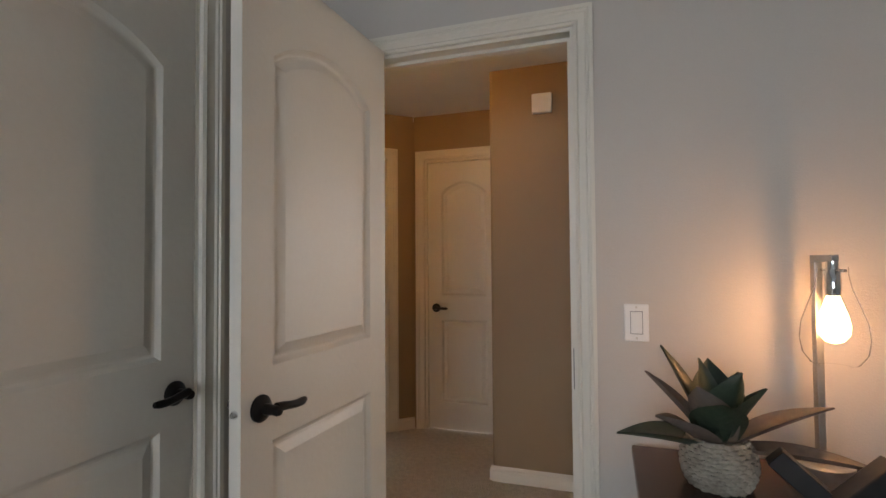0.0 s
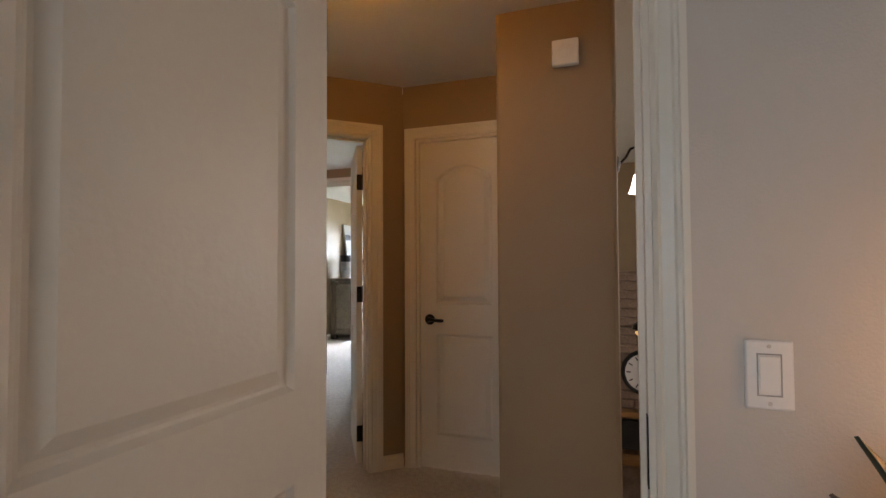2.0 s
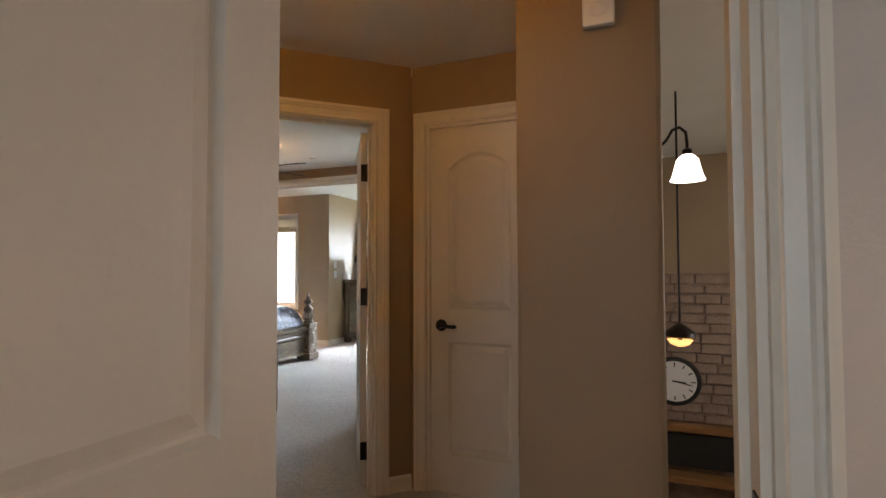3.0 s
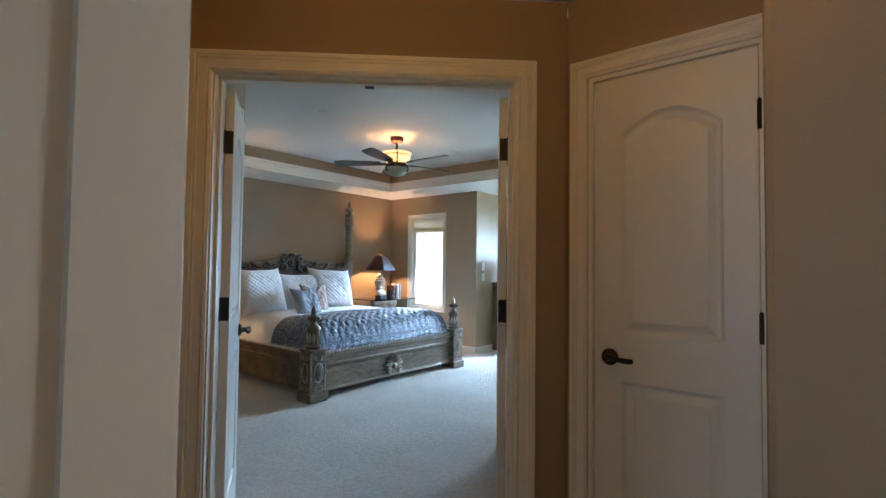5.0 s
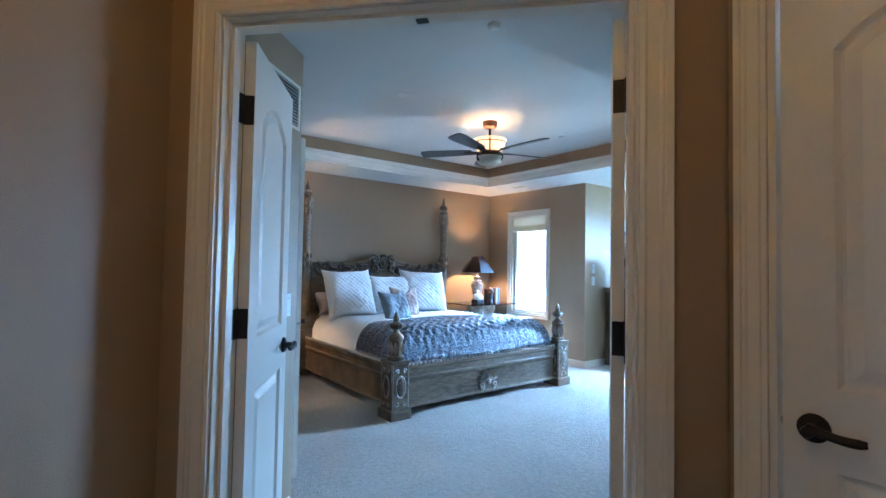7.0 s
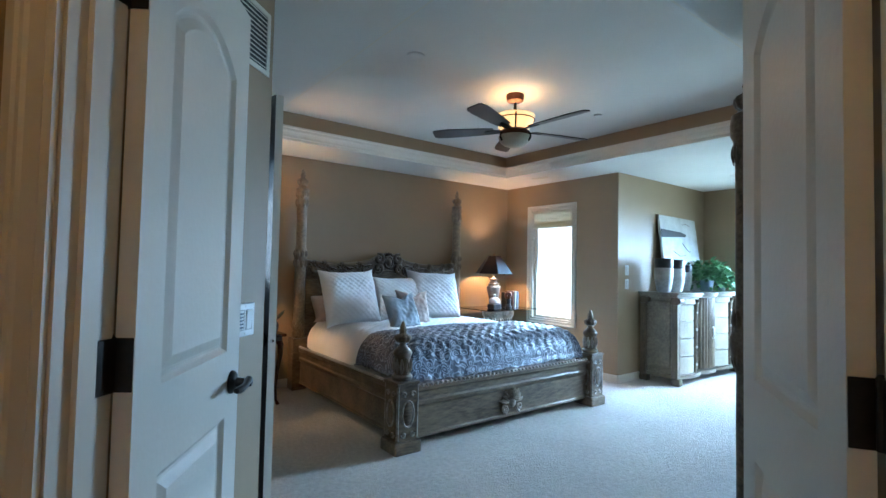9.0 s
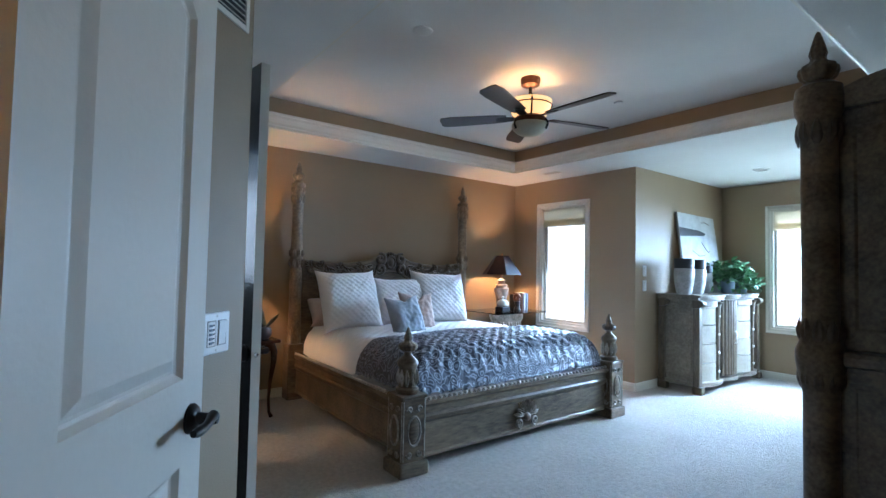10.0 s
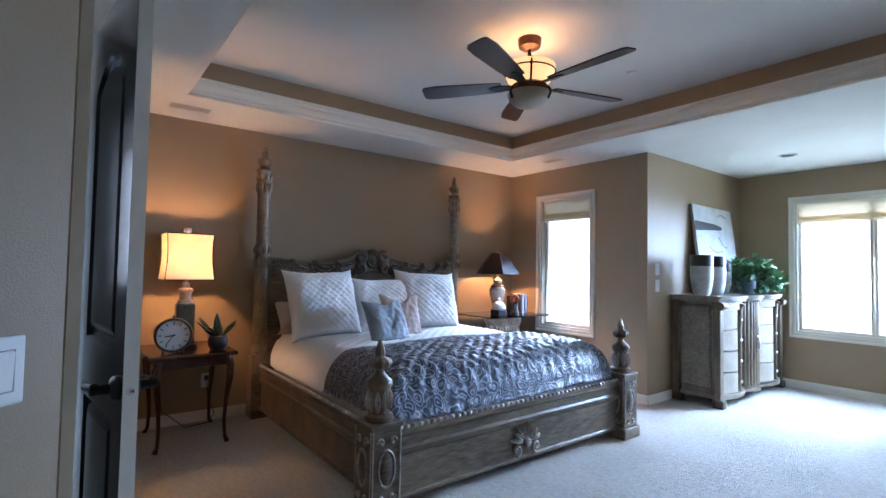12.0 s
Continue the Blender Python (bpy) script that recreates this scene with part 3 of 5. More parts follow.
def door(name, m, width, label, coat=M_DOOR, height=2.032, lift=0.012, stile=0.105, handles=(-1, 1), lever_to=-1, hinge_side=0, knuckle=-1, lever_z=0.925):
    """A moulded two-panel door leaf: local x from the hinges (0) to the latch (width), its faces at y -0.0175 and 0.0175."""
    root = thing(name, m, label, "door", kind="structure")
    T, z1 = 0.0175, lift + height
    pan = [arch(stile, width - stile, 0.215, 0.835, 0), arch(stile, width - stile, 1.02, 1.80, 0.085)]
    bm = bmesh.new()
    hexa(bm, (0, -T, lift), (stile, T, z1))
    hexa(bm, (width - stile, -T, lift), (width, T, z1))
    hexa(bm, (stile, -T, lift), (width - stile, T, 0.215))
    hexa(bm, (stile, -T, 0.835), (width - stile, T, 1.02))
    head = pan[1][2:]
    prism(bm, head + [(stile, z1), (width - stile, z1)], -T, T, UP)
    part("slab", bm, coat, root)
    prof = [(0.0, 0.0), (0.003, -0.003), (0.011, -0.011), (0.017, -0.0135), (0.024, -0.0125), (0.044, -0.004), (0.049, -0.002)]
    for lp in pan:
        bm = bmesh.new()
        terraces(bm, lp, [(d, T + h) for d, h in prof], 1)
        terraces(bm, lp, [(d, T + h) for d, h in prof], -1)
        part("panel", bm, coat, root)
    for s in handles:
        hm = Matrix.Translation((width - 0.062, s * T, lever_z)) @ (Matrix.Identity(4) if s < 0 else Matrix.Rotation(math.pi, 4, "Z"))
        lever("door_handle", root, hm, side=-1 if s < 0 else 1)
    part("latch", turned([(0.010, 0), (0.010, 0.004), (0.006, 0.010), (0.002, 0.011)], 14, Matrix.Translation((width, 0, lever_z)) @ Matrix.Rotation(radians(90), 4, "Y")), M_CHROME, root, "round chrome latch", 40)
    for z in (0.20, 1.08, 1.80):
        bm = bmesh.new()
        lathe(bm, [(0.007, z - 0.050), (0.007, z + 0.050), (0.003, z + 0.056)], 10, Matrix.Translation((-0.004, knuckle * (T + 0.004), 0)))
        hexa(bm, (-0.0035, -0.0165, z - 0.050), (-0.0005, 0.0165, z + 0.050), None, 0.0008, 1)
        part("hinge", bm, M_BRONZE, root, "dark bronze butt hinge", 40)
    return root


# study door, open against the study's left side; hinged at the left jamb
d1 = door("door_1", pose(-0.766, 1.592, 0, 0, 0, -93.4), 0.687, "cream two-panel arched door standing open", knuckle=-1)
# study closet door, closed, latch towards the doorway
door("door_2", pose(-1.1195, 0.368, 0, 0, 0, 90), 0.706, "closed cream two-panel arched closet door", knuckle=-1)
# hall closet door, closed; hinges on the right
door("door_3", pose(-0.722, 3.5335, 0, 0, 0, 180), 0.566, "closed cream two-panel arched closet door", height=2.024, handles=(1,), knuckle=1)
# leaves of the double door, standing open into the bedroom
hl, el = Vector(dd(-0.602, 0.150)), Vector(dd(-0.757, 0.73))
hr, er = Vector(dd(0.596, 0.150)), Vector(dd(0.692, 0.735))
al = math.degrees(math.atan2(el.y - hl.y, el.x - hl.x))
ar = math.degrees(math.atan2(er.y - hr.y, er.x - hr.x))
door("door_4", pose(hl.x, hl.y, 0, 0, 0, al), 0.588, "open cream leaf of a double door", height=2.026, knuckle=1)
door("door_5", pose(hr.x, hr.y, 0, 0, 0, ar), 0.588, "open cream leaf of a double door", height=2.026, handles=(-1,), knuckle=-1)
for u in (-0.616, 0.616):
    for z in (0.20, 1.08, 1.80):
        m = at_wall(dd(0, 0.0), DDA)
        tagged(part("hinge_plate", box((u - 0.002, 0.092, z - 0.050), (u + 0.002, 0.150, z + 0.050), 0.0008, m), M_BRONZE), "dark bronze hinge plate on the lining", "hinge", kind="structure")
# bathroom door, ajar
d6 = door("door_6", pose(-4.262, 3.172, 0, 0, 0, 8.5), 0.573, "dark espresso two-panel door standing ajar", M_ESPRESSO, knuckle=1)
part("edge_strip", box((0.573, -0.0175, 0.012), (0.5755, 0.0175, 2.044), 0), M_DOOR, d6, "tan door edge")
tagged(part("strike_plate", box((-0.0945, 1.625, 0.86), (-0.0915, 1.652, 0.99), 0.001), M_BRONZE), "dark bronze strike plate on the lining", "hardware", kind="structure")


def window(name, m, x0, x1, z0, z1, panes, blind=0.25, label=""):
    root = thing(name, m, label, "window", kind="structure")
    bm = bmesh.new()
    f = 0.020
    y0, y1 = 0.0, 0.10
    hexa(bm, (x0, y0, z0), (x0 + f, y1, z1))
    hexa(bm, (x1 - f, y0, z0), (x1, y1, z1))
    hexa(bm, (x0 + f, y0, z0), (x1 - f, y1, z0 + f))
    hexa(bm, (x0 + f, y0, z1 - f), (x1 - f, y1, z1))
    part("window_frame", bm, M_TRIM, root)
    w = (x1 - x0 - 2 * f) / panes
    for i in range(panes):
        a, b = x0 + f + i * w, x0 + f + (i + 1) * w
        bm = bmesh.new()
        g = 0.030
        hexa(bm, (a + 0.002, 0.05, z0 + f), (a + g, 0.085, z1 - f), None, 0.003)
        hexa(bm, (b - g, 0.05, z0 + f), (b - 0.002, 0.085, z1 - f), None, 0.003)
        hexa(bm, (a + g, 0.05, z0 + f), (b - g, 0.085, z0 + f + g), None, 0.003)
        hexa(bm, (a + g, 0.05, z1 - f - g), (b - g, 0.085, z1 - f), None, 0.003)
        s = part("sash", bm, M_TRIM, root)
        p = part("pane", box((a + g - 0.004, 0.066, z0 + f + g - 0.004), (b - g + 0.004, 0.071, z1 - f - g + 0.004), 0), M_GLASS, s)
        p.visible_shadow = False
        part("crank", box(((a + b) / 2 - 0.04, 0.030, z0 + f), ((a + b) / 2 + 0.04, 0.05, z0 + f + 0.018), 0.004), M_TRIM, root)
    bm = bmesh.new()
    hexa(bm, (x0 + f + 0.004, 0.016, z1 - blind + 0.05), (x1 - f - 0.004, 0.020, z1 - 0.004), None, 0.001, 1)
    for i in range(3):
        hexa(bm, (x0 + f + 0.004, 0.004 + 0.004 * i, z1 - blind + 0.020 * i), (x1 - f - 0.004, 0.007 + 0.004 * i, z1 - blind + 0.05 + 0.020 * i), None, 0.001, 1)
    part("roman_shade", bm, M_BLIND, root, "folded cream fabric roman shade")
    return root


casing("trim_window_1", at_wall((0, 7.485), 0), -6.025, -5.335, 2.06, 0.055, 0.61, "cream window casing")
window("window_1", at_wall((0, 7.485), 0), -6.025, -5.335, 0.61, 2.06, 1, label="tall casement window with a raised cream shade")
casing("trim_window_2", at_wall((0, 9.55), 0), -4.13, -2.80, 2.06, 0.055, 0.61, "cream window casing")
window("window_2", at_wall((0, 9.55), 0), -4.13, -2.80, 0.61, 2.06, 2, label="paired casement window with a raised cream shade")
# unseen east window, made up to bring light into the alcove
casing("trim_added_window", at_wall((-1.92, 0), -90), -9.15, -7.95, 2.03, 0.075, 0.64, "cream window casing")
window("added_window_east", at_wall((-1.92, 0), -90), -9.15, -7.95, 0.64, 2.03, 2, label="paired casement window with a raised cream shade")
casing("trim_window_4", at_wall((0, -2.65), 180), -0.70, 0.90, 2.1, 0.075, 0.75, "cream window casing")
window("window_4", at_wall((0, -2.65), 180), -0.70, 0.90, 0.75, 2.1, 2, label="paired study window with a raised cream shade")
window("window_5", at_wall((-5.3, 0), 90), 1.92, 2.68, 1.10, 2.10, 1, label="small bathroom casement window with a raised shade")
for nm, lo, hi in (("backdrop_4", (-12.1, -6, -6), (-12, 8, 14)), ("backdrop_1", (-14, 16, -6), (8, 16.1, 14)), ("backdrop_2", (9, -6, -6), (9.1, 16, 14)), ("backdrop_3", (-8, -9, -6), (8, -8.9, 14))):
    b = tagged(part(nm, box(lo, hi, 0), M_OUT), "washed-out bright daylight outside", "backdrop", kind="structure")
    b.visible_shadow = False
tagged(part("ground", box((-40, -40, -3.4), (40, 40, -3.2), 0), paint("lawn", (0.10, 0.14, 0.05), (0.16, 0.2, 0.08), 0.9, 0.5, 20, 0.2)), "lawn outside the house", "ground", kind="structure")

# ---- fittings on walls and ceilings ----


def switch_plate(m, w, label, rockers=1, keypad=False):
    root = thing("light_switch", m, label, "light switch")
    n = rockers + keypad
    mids = [(i - (n - 1) / 2) * 0.046 for i in range(n)]
    part("plate", box((-w / 2, -0.0065, -0.058), (w / 2, 0, 0.058), 0.0035), M_WHITE, root)
    # grey ring: the shadow line round each rocker, put into its colour
    for cx in mids:
        bm = bmesh.new()
        for a, b in (((-0.0185, -0.036), (-0.0163, 0.036)), ((0.0163, -0.036), (0.0185, 0.036)), ((-0.0163, 0.0335), (0.0163, 0.036)), ((-0.0163, -0.036), (0.0163, -0.0335))):
            hexa(bm, (cx + a[0], -0.0078, a[1]), (cx + b[0], -0.006, b[1]), None, 0.0005, 1)
        part("surround", bm, M_STONEV, root, "thin ring coloured as the rocker's shadow line")
    for i, cx in enumerate(mids):
        if keypad and i == 0:
            part("bezel", box((cx - 0.0165, -0.0075, -0.033), (cx + 0.0165, -0.003, 0.033), 0.001), M_WHITE, root)
            for j in range(5):
                part("key", box((cx - 0.011, -0.010, 0.019 - j * 0.012), (cx + 0.002, -0.007, 0.026 - j * 0.012), 0.001), M_POT, root)
                part("indicator", box((cx + 0.006, -0.009, 0.020 - j * 0.012), (cx + 0.011, -0.007, 0.025 - j * 0.012), 0.001), M_BLACK, root, "dark indicator")
        else:
            bm = bmesh.new()
            hexa(bm, (cx - 0.0155, -0.0095, -0.032), (cx + 0.0155, -0.005, 0.032), Matrix.Rotation(radians(2.5), 4, "X"), 0.001)
            part("rocker", bm, M_WHITE, root)
    for z in (-0.048, 0.048):
        part("screw", turned([(0.0035, 0), (0.0035, 0.0015), (0.002, 0.002)], 10, Matrix.Translation((0, -0.006, z)) @ Matrix.Rotation(radians(90), 4, "X")), M_NAIL, root)
    return root


switch_plate(at_wall((0.097, 1.62, 1.082), 0), 0.072, "white rocker light switch beside the door")
switch_plate(at_wall((*dd(-0.80, -0.575), 1.08), DDA + 90), 0.072, "white rocker light switch on a tan wall")
switch_plate(at_wall((*dd(-0.86, 0.935), 1.072), DDA + 90), 0.118, "white double plate with keypad and rocker", 1, True)
switch_plate(at_wall((-4.70, 7.66, 1.28), 90), 0.07, "white light switch on the alcove wall")
switch_plate(at_wall((-4.70, 7.66, 1.12), 90), 0.07, "white light switch on the alcove wall")


def chime(m):
    root = thing("door_chime", m, "small square white chime box high on the wall", "chime box")
    part("housing", box((-0.056, -0.034, -0.056), (0.056, 0, 0.056), 0.006), M_WHITE, root)
    part("grille", turned([(0.032, 0), (0.032, 0.002), (0.028, 0.003), (0.026, 0.001), (0.018, 0.003), (0.016, 0.001), (0.008, 0.003)], 24, Matrix.Translation((0, -0.034, 0.004)) @ Matrix.Rotation(radians(90), 4, "X")), M_WHITE, root)


chime(at_wall((-0.325, 2.805, 2.18), 0))


def vent(name, m, w, h, bars, label):
    root = thing(name, m, label, "vent")
    bm = bmesh.new()
    f = 0.018
    hexa(bm, (-w / 2, -0.006, -h / 2), (-w / 2 + f, 0, h / 2), None, 0.002)
    hexa(bm, (w / 2 - f, -0.006, -h / 2), (w / 2, 0, h / 2), None, 0.002)
    hexa(bm, (-w / 2 + f, -0.006, -h / 2), (w / 2 - f, 0, -h / 2 + f), None, 0.002)
    hexa(bm, (-w / 2 + f, -0.006, h / 2 - f), (w / 2 - f, 0, h / 2), None, 0.002)
    part("frame", bm, M_TRIM, root)
    part("backing", box((-w / 2 + f, -0.001, -h / 2 + f), (w / 2 - f, 0, h / 2 - f), 0), M_BLACK, root)
    for i in range(bars):
        z = -h / 2 + f + (h - 2 * f) * (i + 0.5) / bars
        part("slat", box((-w / 2 + f, -0.006, -0.0015), (w / 2 - f, 0.006, 0.0015), 0, Matrix.Translation((0, -0.004, z)) @ Matrix.Rotation(radians(35), 4, "X")), M_TRIM, root)


vent("wall_vent", at_wall((*dd(-0.86, 0.86), 2.10), DDA + 90), 0.36, 0.24, 12, "cream louvred return-air grille on the wall")
FLAT = Matrix.Rotation(radians(-90), 4, "X")
vent("ceiling_vent", Matrix.Translation((-6.17, 3.78, H)) @ Matrix.Rotation(radians(90), 4, "Z") @ FLAT, 0.30, 0.15, 8, "white louvred register in the ceiling")
vent("ceiling_vent", Matrix.Translation((-5.55, 7.12, H)) @ FLAT, 0.26, 0.13, 8, "white louvred register in the ceiling")
dl = thing("downlight", pose(-3.90, 8.60, H), "white recessed ceiling downlight", "downlight")
part("ring", turned([(0.085, 0), (0.085, -0.004), (0.065, -0.006), (0.06, 0.0)], 24), M_CEIL, dl)
sd = thing("smoke_detector", pose(-4.13, 4.28, 2.665), "flat white smoke detector on the tray ceiling", "smoke detector")
part("body", turned([(0.06, 0), (0.06, -0.006), (0.05, -0.010)], 24), M_CEIL, sd, "", 40)
s2 = thing("ceiling_sensor", pose(-4.10, 6.23, 2.665), "small flat white sensor on the tray ceiling", "sensor")
part("body", turned([(0.035, 0), (0.035, -0.006), (0.028, -0.010)], 20), M_CEIL, s2, "", 40)
s3 = thing("ceiling_sensor", pose(-2.47, 3.67, H), "small white sensor at the corner of the tray", "sensor")
part("body", turned([(0.032, 0), (0.032, -0.012), (0.020, -0.022)], 20), M_WHITE, s3, "", 40)
bc = tagged(part("ball_catch", box((-0.016, 0.062, 2.038), (0.022, 0.088, 2.0455), 0.001, at_wall(dd(0.0, 0.02), DDA)), M_BRONZE), "dark bronze ball catch under the door head", "hardware", kind="structure")
ol = thing("wall_outlet", at_wall((-6.50, 4.02, 0.32), 90), "white wall outlet with a plug", "outlet")
part("plate", box((-0.035, -0.006, -0.057), (0.035, 0, 0.057), 0.003), M_WHITE, ol)
part("plug", box((-0.014, -0.03, 0.004), (0.014, -0.006, 0.04), 0.004), M_BLACK, ol)

# ---- ceiling fan ----
fan = thing("ceiling_fan", pose(-4.222, 5.306, 2.665), "five-blade ceiling fan with lit amber glass bowls", "ceiling fan")
part("canopy", turned([(0.072, 0), (0.072, -0.018), (0.066, -0.05), (0.045, -0.062), (0.018, -0.066)], 28), M_COPPER, fan, "", 40)
part("downrod", turned([(0.012, -0.06), (0.012, -0.16)], 14), M_BRONZE, fan)
part("upper_bowl", turned([(0.11, -0.285), (0.135, -0.25), (0.152, -0.20), (0.158, -0.172), (0.152, -0.172), (0.10, -0.275)], 32), M_BOWL, fan, "lit amber glass bowl", 40)
bm = bmesh.new()
tube(bm, [(0.157 * math.cos(a), 0.157 * math.sin(a), -0.205) for a in [2 * math.pi * i / 40 for i in range(41)]], 0.005, 6)
part("bowl_band", bm, M_BRONZE, fan)
part("motor", turned([(0.03, -0.15), (0.05, -0.16), (0.055, -0.26), (0.105, -0.285), (0.118, -0.30), (0.118, -0.325), (0.105, -0.335)], 28), M_COPPER, fan, "", 40)
part("lower_bowl", turned([(0.128, -0.335), (0.130, -0.352), (0.118, -0.38), (0.09, -0.405), (0.05, -0.42), (0.01, -0.425)], 32), M_BOWL2, fan, "frosted amber glass bowl", 40)
for i in range(3):
    a = radians(20 + 120 * i)
    bm = bmesh.new()
    tube(bm, [(r * math.cos(a), r * math.sin(a), z) for r, z in ((0.118, -0.31), (0.136, -0.335), (0.136, -0.355), (0.122, -0.385))], 0.008, 6)
    part("bowl_clip", bm, M_BRONZE, fan)
    bm = bmesh.new()
    tube(bm, [(r * math.cos(a + 1), r * math.sin(a + 1), z) for r, z in ((0.05, -0.15), (0.15, -0.17), (0.162, -0.20), (0.13, -0.265), (0.10, -0.30))], 0.008, 6)
    part("bowl_strap", bm, M_BRONZE, fan)
for i in range(5):
    m = Matrix.Rotation(radians(2 + 72 * i), 4, "Z") @ Matrix.Translation((0, 0, -0.285)) @ Matrix.Rotation(radians(12), 4, "X")
    bm = bmesh.new()
    prism(bm, [(0.17, -0.045), (0.30, -0.058), (0.57, -0.070), (0.655, -0.066), (0.674, -0.05), (0.674, 0.035), (0.662, 0.055), (0.57, 0.066), (0.30, 0.056), (0.17, 0.045)], -0.004, 0.004, m)
    bl = part("blade", bm, M_BLADE, fan, "dark walnut blade")
    bm = bmesh.new()
    prism(bm, [(0.10, -0.022), (0.17, -0.03), (0.235, -0.016), (0.25, 0), (0.235, 0.016), (0.17, 0.03), (0.10, 0.022)], -0.011, -0.004, m)
    part("blade_iron", bm, M_BRONZE, bl)

# ---- the bed ----
bed = thing("four_poster_bed", pose(-4.365, 5.45, 0), "carved antique grey-brown four-poster bed, made up", "bed")


def scroll(bm, cx, cz, r, turns, y, thick, flip=1, start=0.0, k=26):
    pts, tp = [], []
    for i in range(k):
        f = i / (k - 1)
        a = start + flip * 2 * math.pi * turns * f
        rr = r * (1 - 0.85 * f)
        pts.append((cx + rr * math.cos(a), y, cz + rr * math.sin(a)))
        tp.append(0.5 + 0.8 * math.sin(math.pi * min(1, f * 1.2)) if f < 0.8 else 1.0)
    tube(bm, pts, thick, 7, tp)


def leaf_bump(bm, m, l, w, t):
    """A small carved leaf: a pointed mound."""
    k = 7
    rows = []
    for i in range(k):
        f = i / (k - 1)
        ww = w * math.sin(math.pi * min(0.97, 0.1 + 0.9 * f)) ** 0.8
        rows.append([bm.verts.new(m @ Vector((l * f, yy * ww, t * math.sin(math.pi * f * 0.9 + 0.15) * zz))) for yy, zz in ((-1, 0), (-0.5, 1), (0, 0.55), (0.5, 1), (1, 0))])
    for a, b in zip(rows, rows[1:]):
        for j in range(4):
            bm.faces.new((a[j], a[j + 1], b[j + 1], b[j]))


def collar(parent, T, r, z, h, n=10, t=0.012, coat=M_CARVE):
    """A ring of upright carved leaves, each a piece of its own on one mesh."""
    bm = bmesh.new()
    leaf_bump(bm, Matrix(((0, 0, 1, r), (0, 1, 0, 0), (1, 0, 0, z), (0, 0, 0, 1))), h, math.pi * r / n * 0.95, t)
    first = part("carved_leaf", bm, coat, parent, "", 60)
    for i in range(n):
        o = first if i == 0 else new("carved_leaf", first.data)
        o.parent = parent
        o.matrix_local = T @ Matrix.Rotation(2 * math.pi * i / n, 4, "Z")


FIN = [(0.030, 0), (0.046, 0.012), (0.053, 0.03), (0.050, 0.045), (0.026, 0.058), (0.020, 0.068), (0.024, 0.082), (0.018, 0.105), (0.012, 0.125), (0.006, 0.14), (0.001, 0.146)]


def foot_post(x, y):
    post = part("foot_post", box((-0.085, -0.085, 0.085), (0.085, 0.085, 0.47), 0.006, Matrix.Translation((x, y, 0))), M_BED, bed)
    part("plinth", box((-0.105, -0.105, 0), (0.105, 0.105, 0.085), 0.012, Matrix.Translation((x, y, 0))), M_BED, post)
    part("cap", box((-0.093, -0.093, 0.465), (0.093, 0.093, 0.485), 0.006, Matrix.Translation((x, y, 0))), M_BED, post)
    T = Matrix.Translation((x, y, 0))
    part("turning", turned([(0.068, 0.485), (0.074, 0.50), (0.072, 0.515), (0.057, 0.525), (0.057, 0.645), (0.064, 0.655), (0.068, 0.668), (0.063, 0.685), (0.042, 0.705), (0.026, 0.72), (0.023, 0.735), (0.026, 0.745)], 28, T), M_BED, post, "", 40)
    collar(post, T, 0.056, 0.533, 0.105, 10, 0.017)
    part("finial", turned([(r * 1.18, z * 1.02 + 0.742) for r, z in FIN], 40, T, 10, 0.14), M_BED, post, "turned gadrooned finial", 60)
    for ang in (90, 0, 180, -90):
        m = T @ Matrix.Rotation(radians(ang), 4, "Z") @ Matrix.Translation((0, -0.085, 0))
        bm = bmesh.new()
        tube(bm, [m @ Vector((0.046 * math.cos(a), -0.003, 0.27 + 0.088 * math.sin(a))) for a in [2 * math.pi * i / 32 for i in range(33)]], 0.007, 6)
        for sx in (-1, 1):
            for z, fl in ((0.40, 1), (0.135, -1)):
                k = 18
                tube(bm, [m @ Vector((sx * (0.034 + 0.022 * (1 - f) * math.cos(7 * f * fl)), -0.004, z + 0.024 * (1 - f) * math.sin(7 * f * fl))) for f in [i / (k - 1) for i in range(k)]], 0.0065, 6)
        for sx in (-1, 1):
            tube(bm, [m @ Vector((sx * 0.077, -0.001, 0.10)), m @ Vector((sx * 0.077, -0.001, 0.455))], 0.004, 6)
        part("medallion", bm, M_CARVE, post, "silvered oval carving", 60)
        bm = bmesh.new()
        lathe(bm, [(0.040, 0), (0.036, 0.005), (0.022, 0.010), (0.004, 0.012)], 24, m @ Matrix.Translation((0, 0, 0.27)) @ Matrix.Rotation(radians(90), 4, "X") @ Matrix.Diagonal((1, 2.0, 1, 1)))
        part("boss", bm, M_BED, post, "", 50)


def head_post(x, y):
    T = Matrix.Translation((x, y, 0))
    post = part("head_post", turned([(0.058, 0.52), (0.064, 0.56), (0.052, 0.60), (0.056, 0.64), (0.056, 1.20), (0.050, 1.28), (0.060, 1.30), (0.060, 1.42), (0.052, 1.45), (0.052, 1.92), (0.060, 1.94), (0.060, 2.02), (0.066, 2.03), (0.066, 2.05), (0.040, 2.07), (0.034, 2.085)], 24, T), M_POST, bed, "tall turned post with worn gilding", 40)
    part("plinth", box((-0.075, -0.075, 0), (0.075, 0.075, 0.52), 0.01, T), M_BED, post)
    for z, h, t in ((0.60, 0.09, 0.014), (1.24, 0.09, 0.018), (1.34, 0.08, 0.018), (1.86, 0.10, 0.014), (1.955, 0.07, 0.014)):
        collar(post, T, 0.055, z, h, 9, t, M_POST)
    part("finial", turned([(r * 1.15, z * 1.25 + 2.085) for r, z in FIN], 40, T, 10, 0.14), M_POST, post, "", 60)


FX, HX = 0.0, -2.005
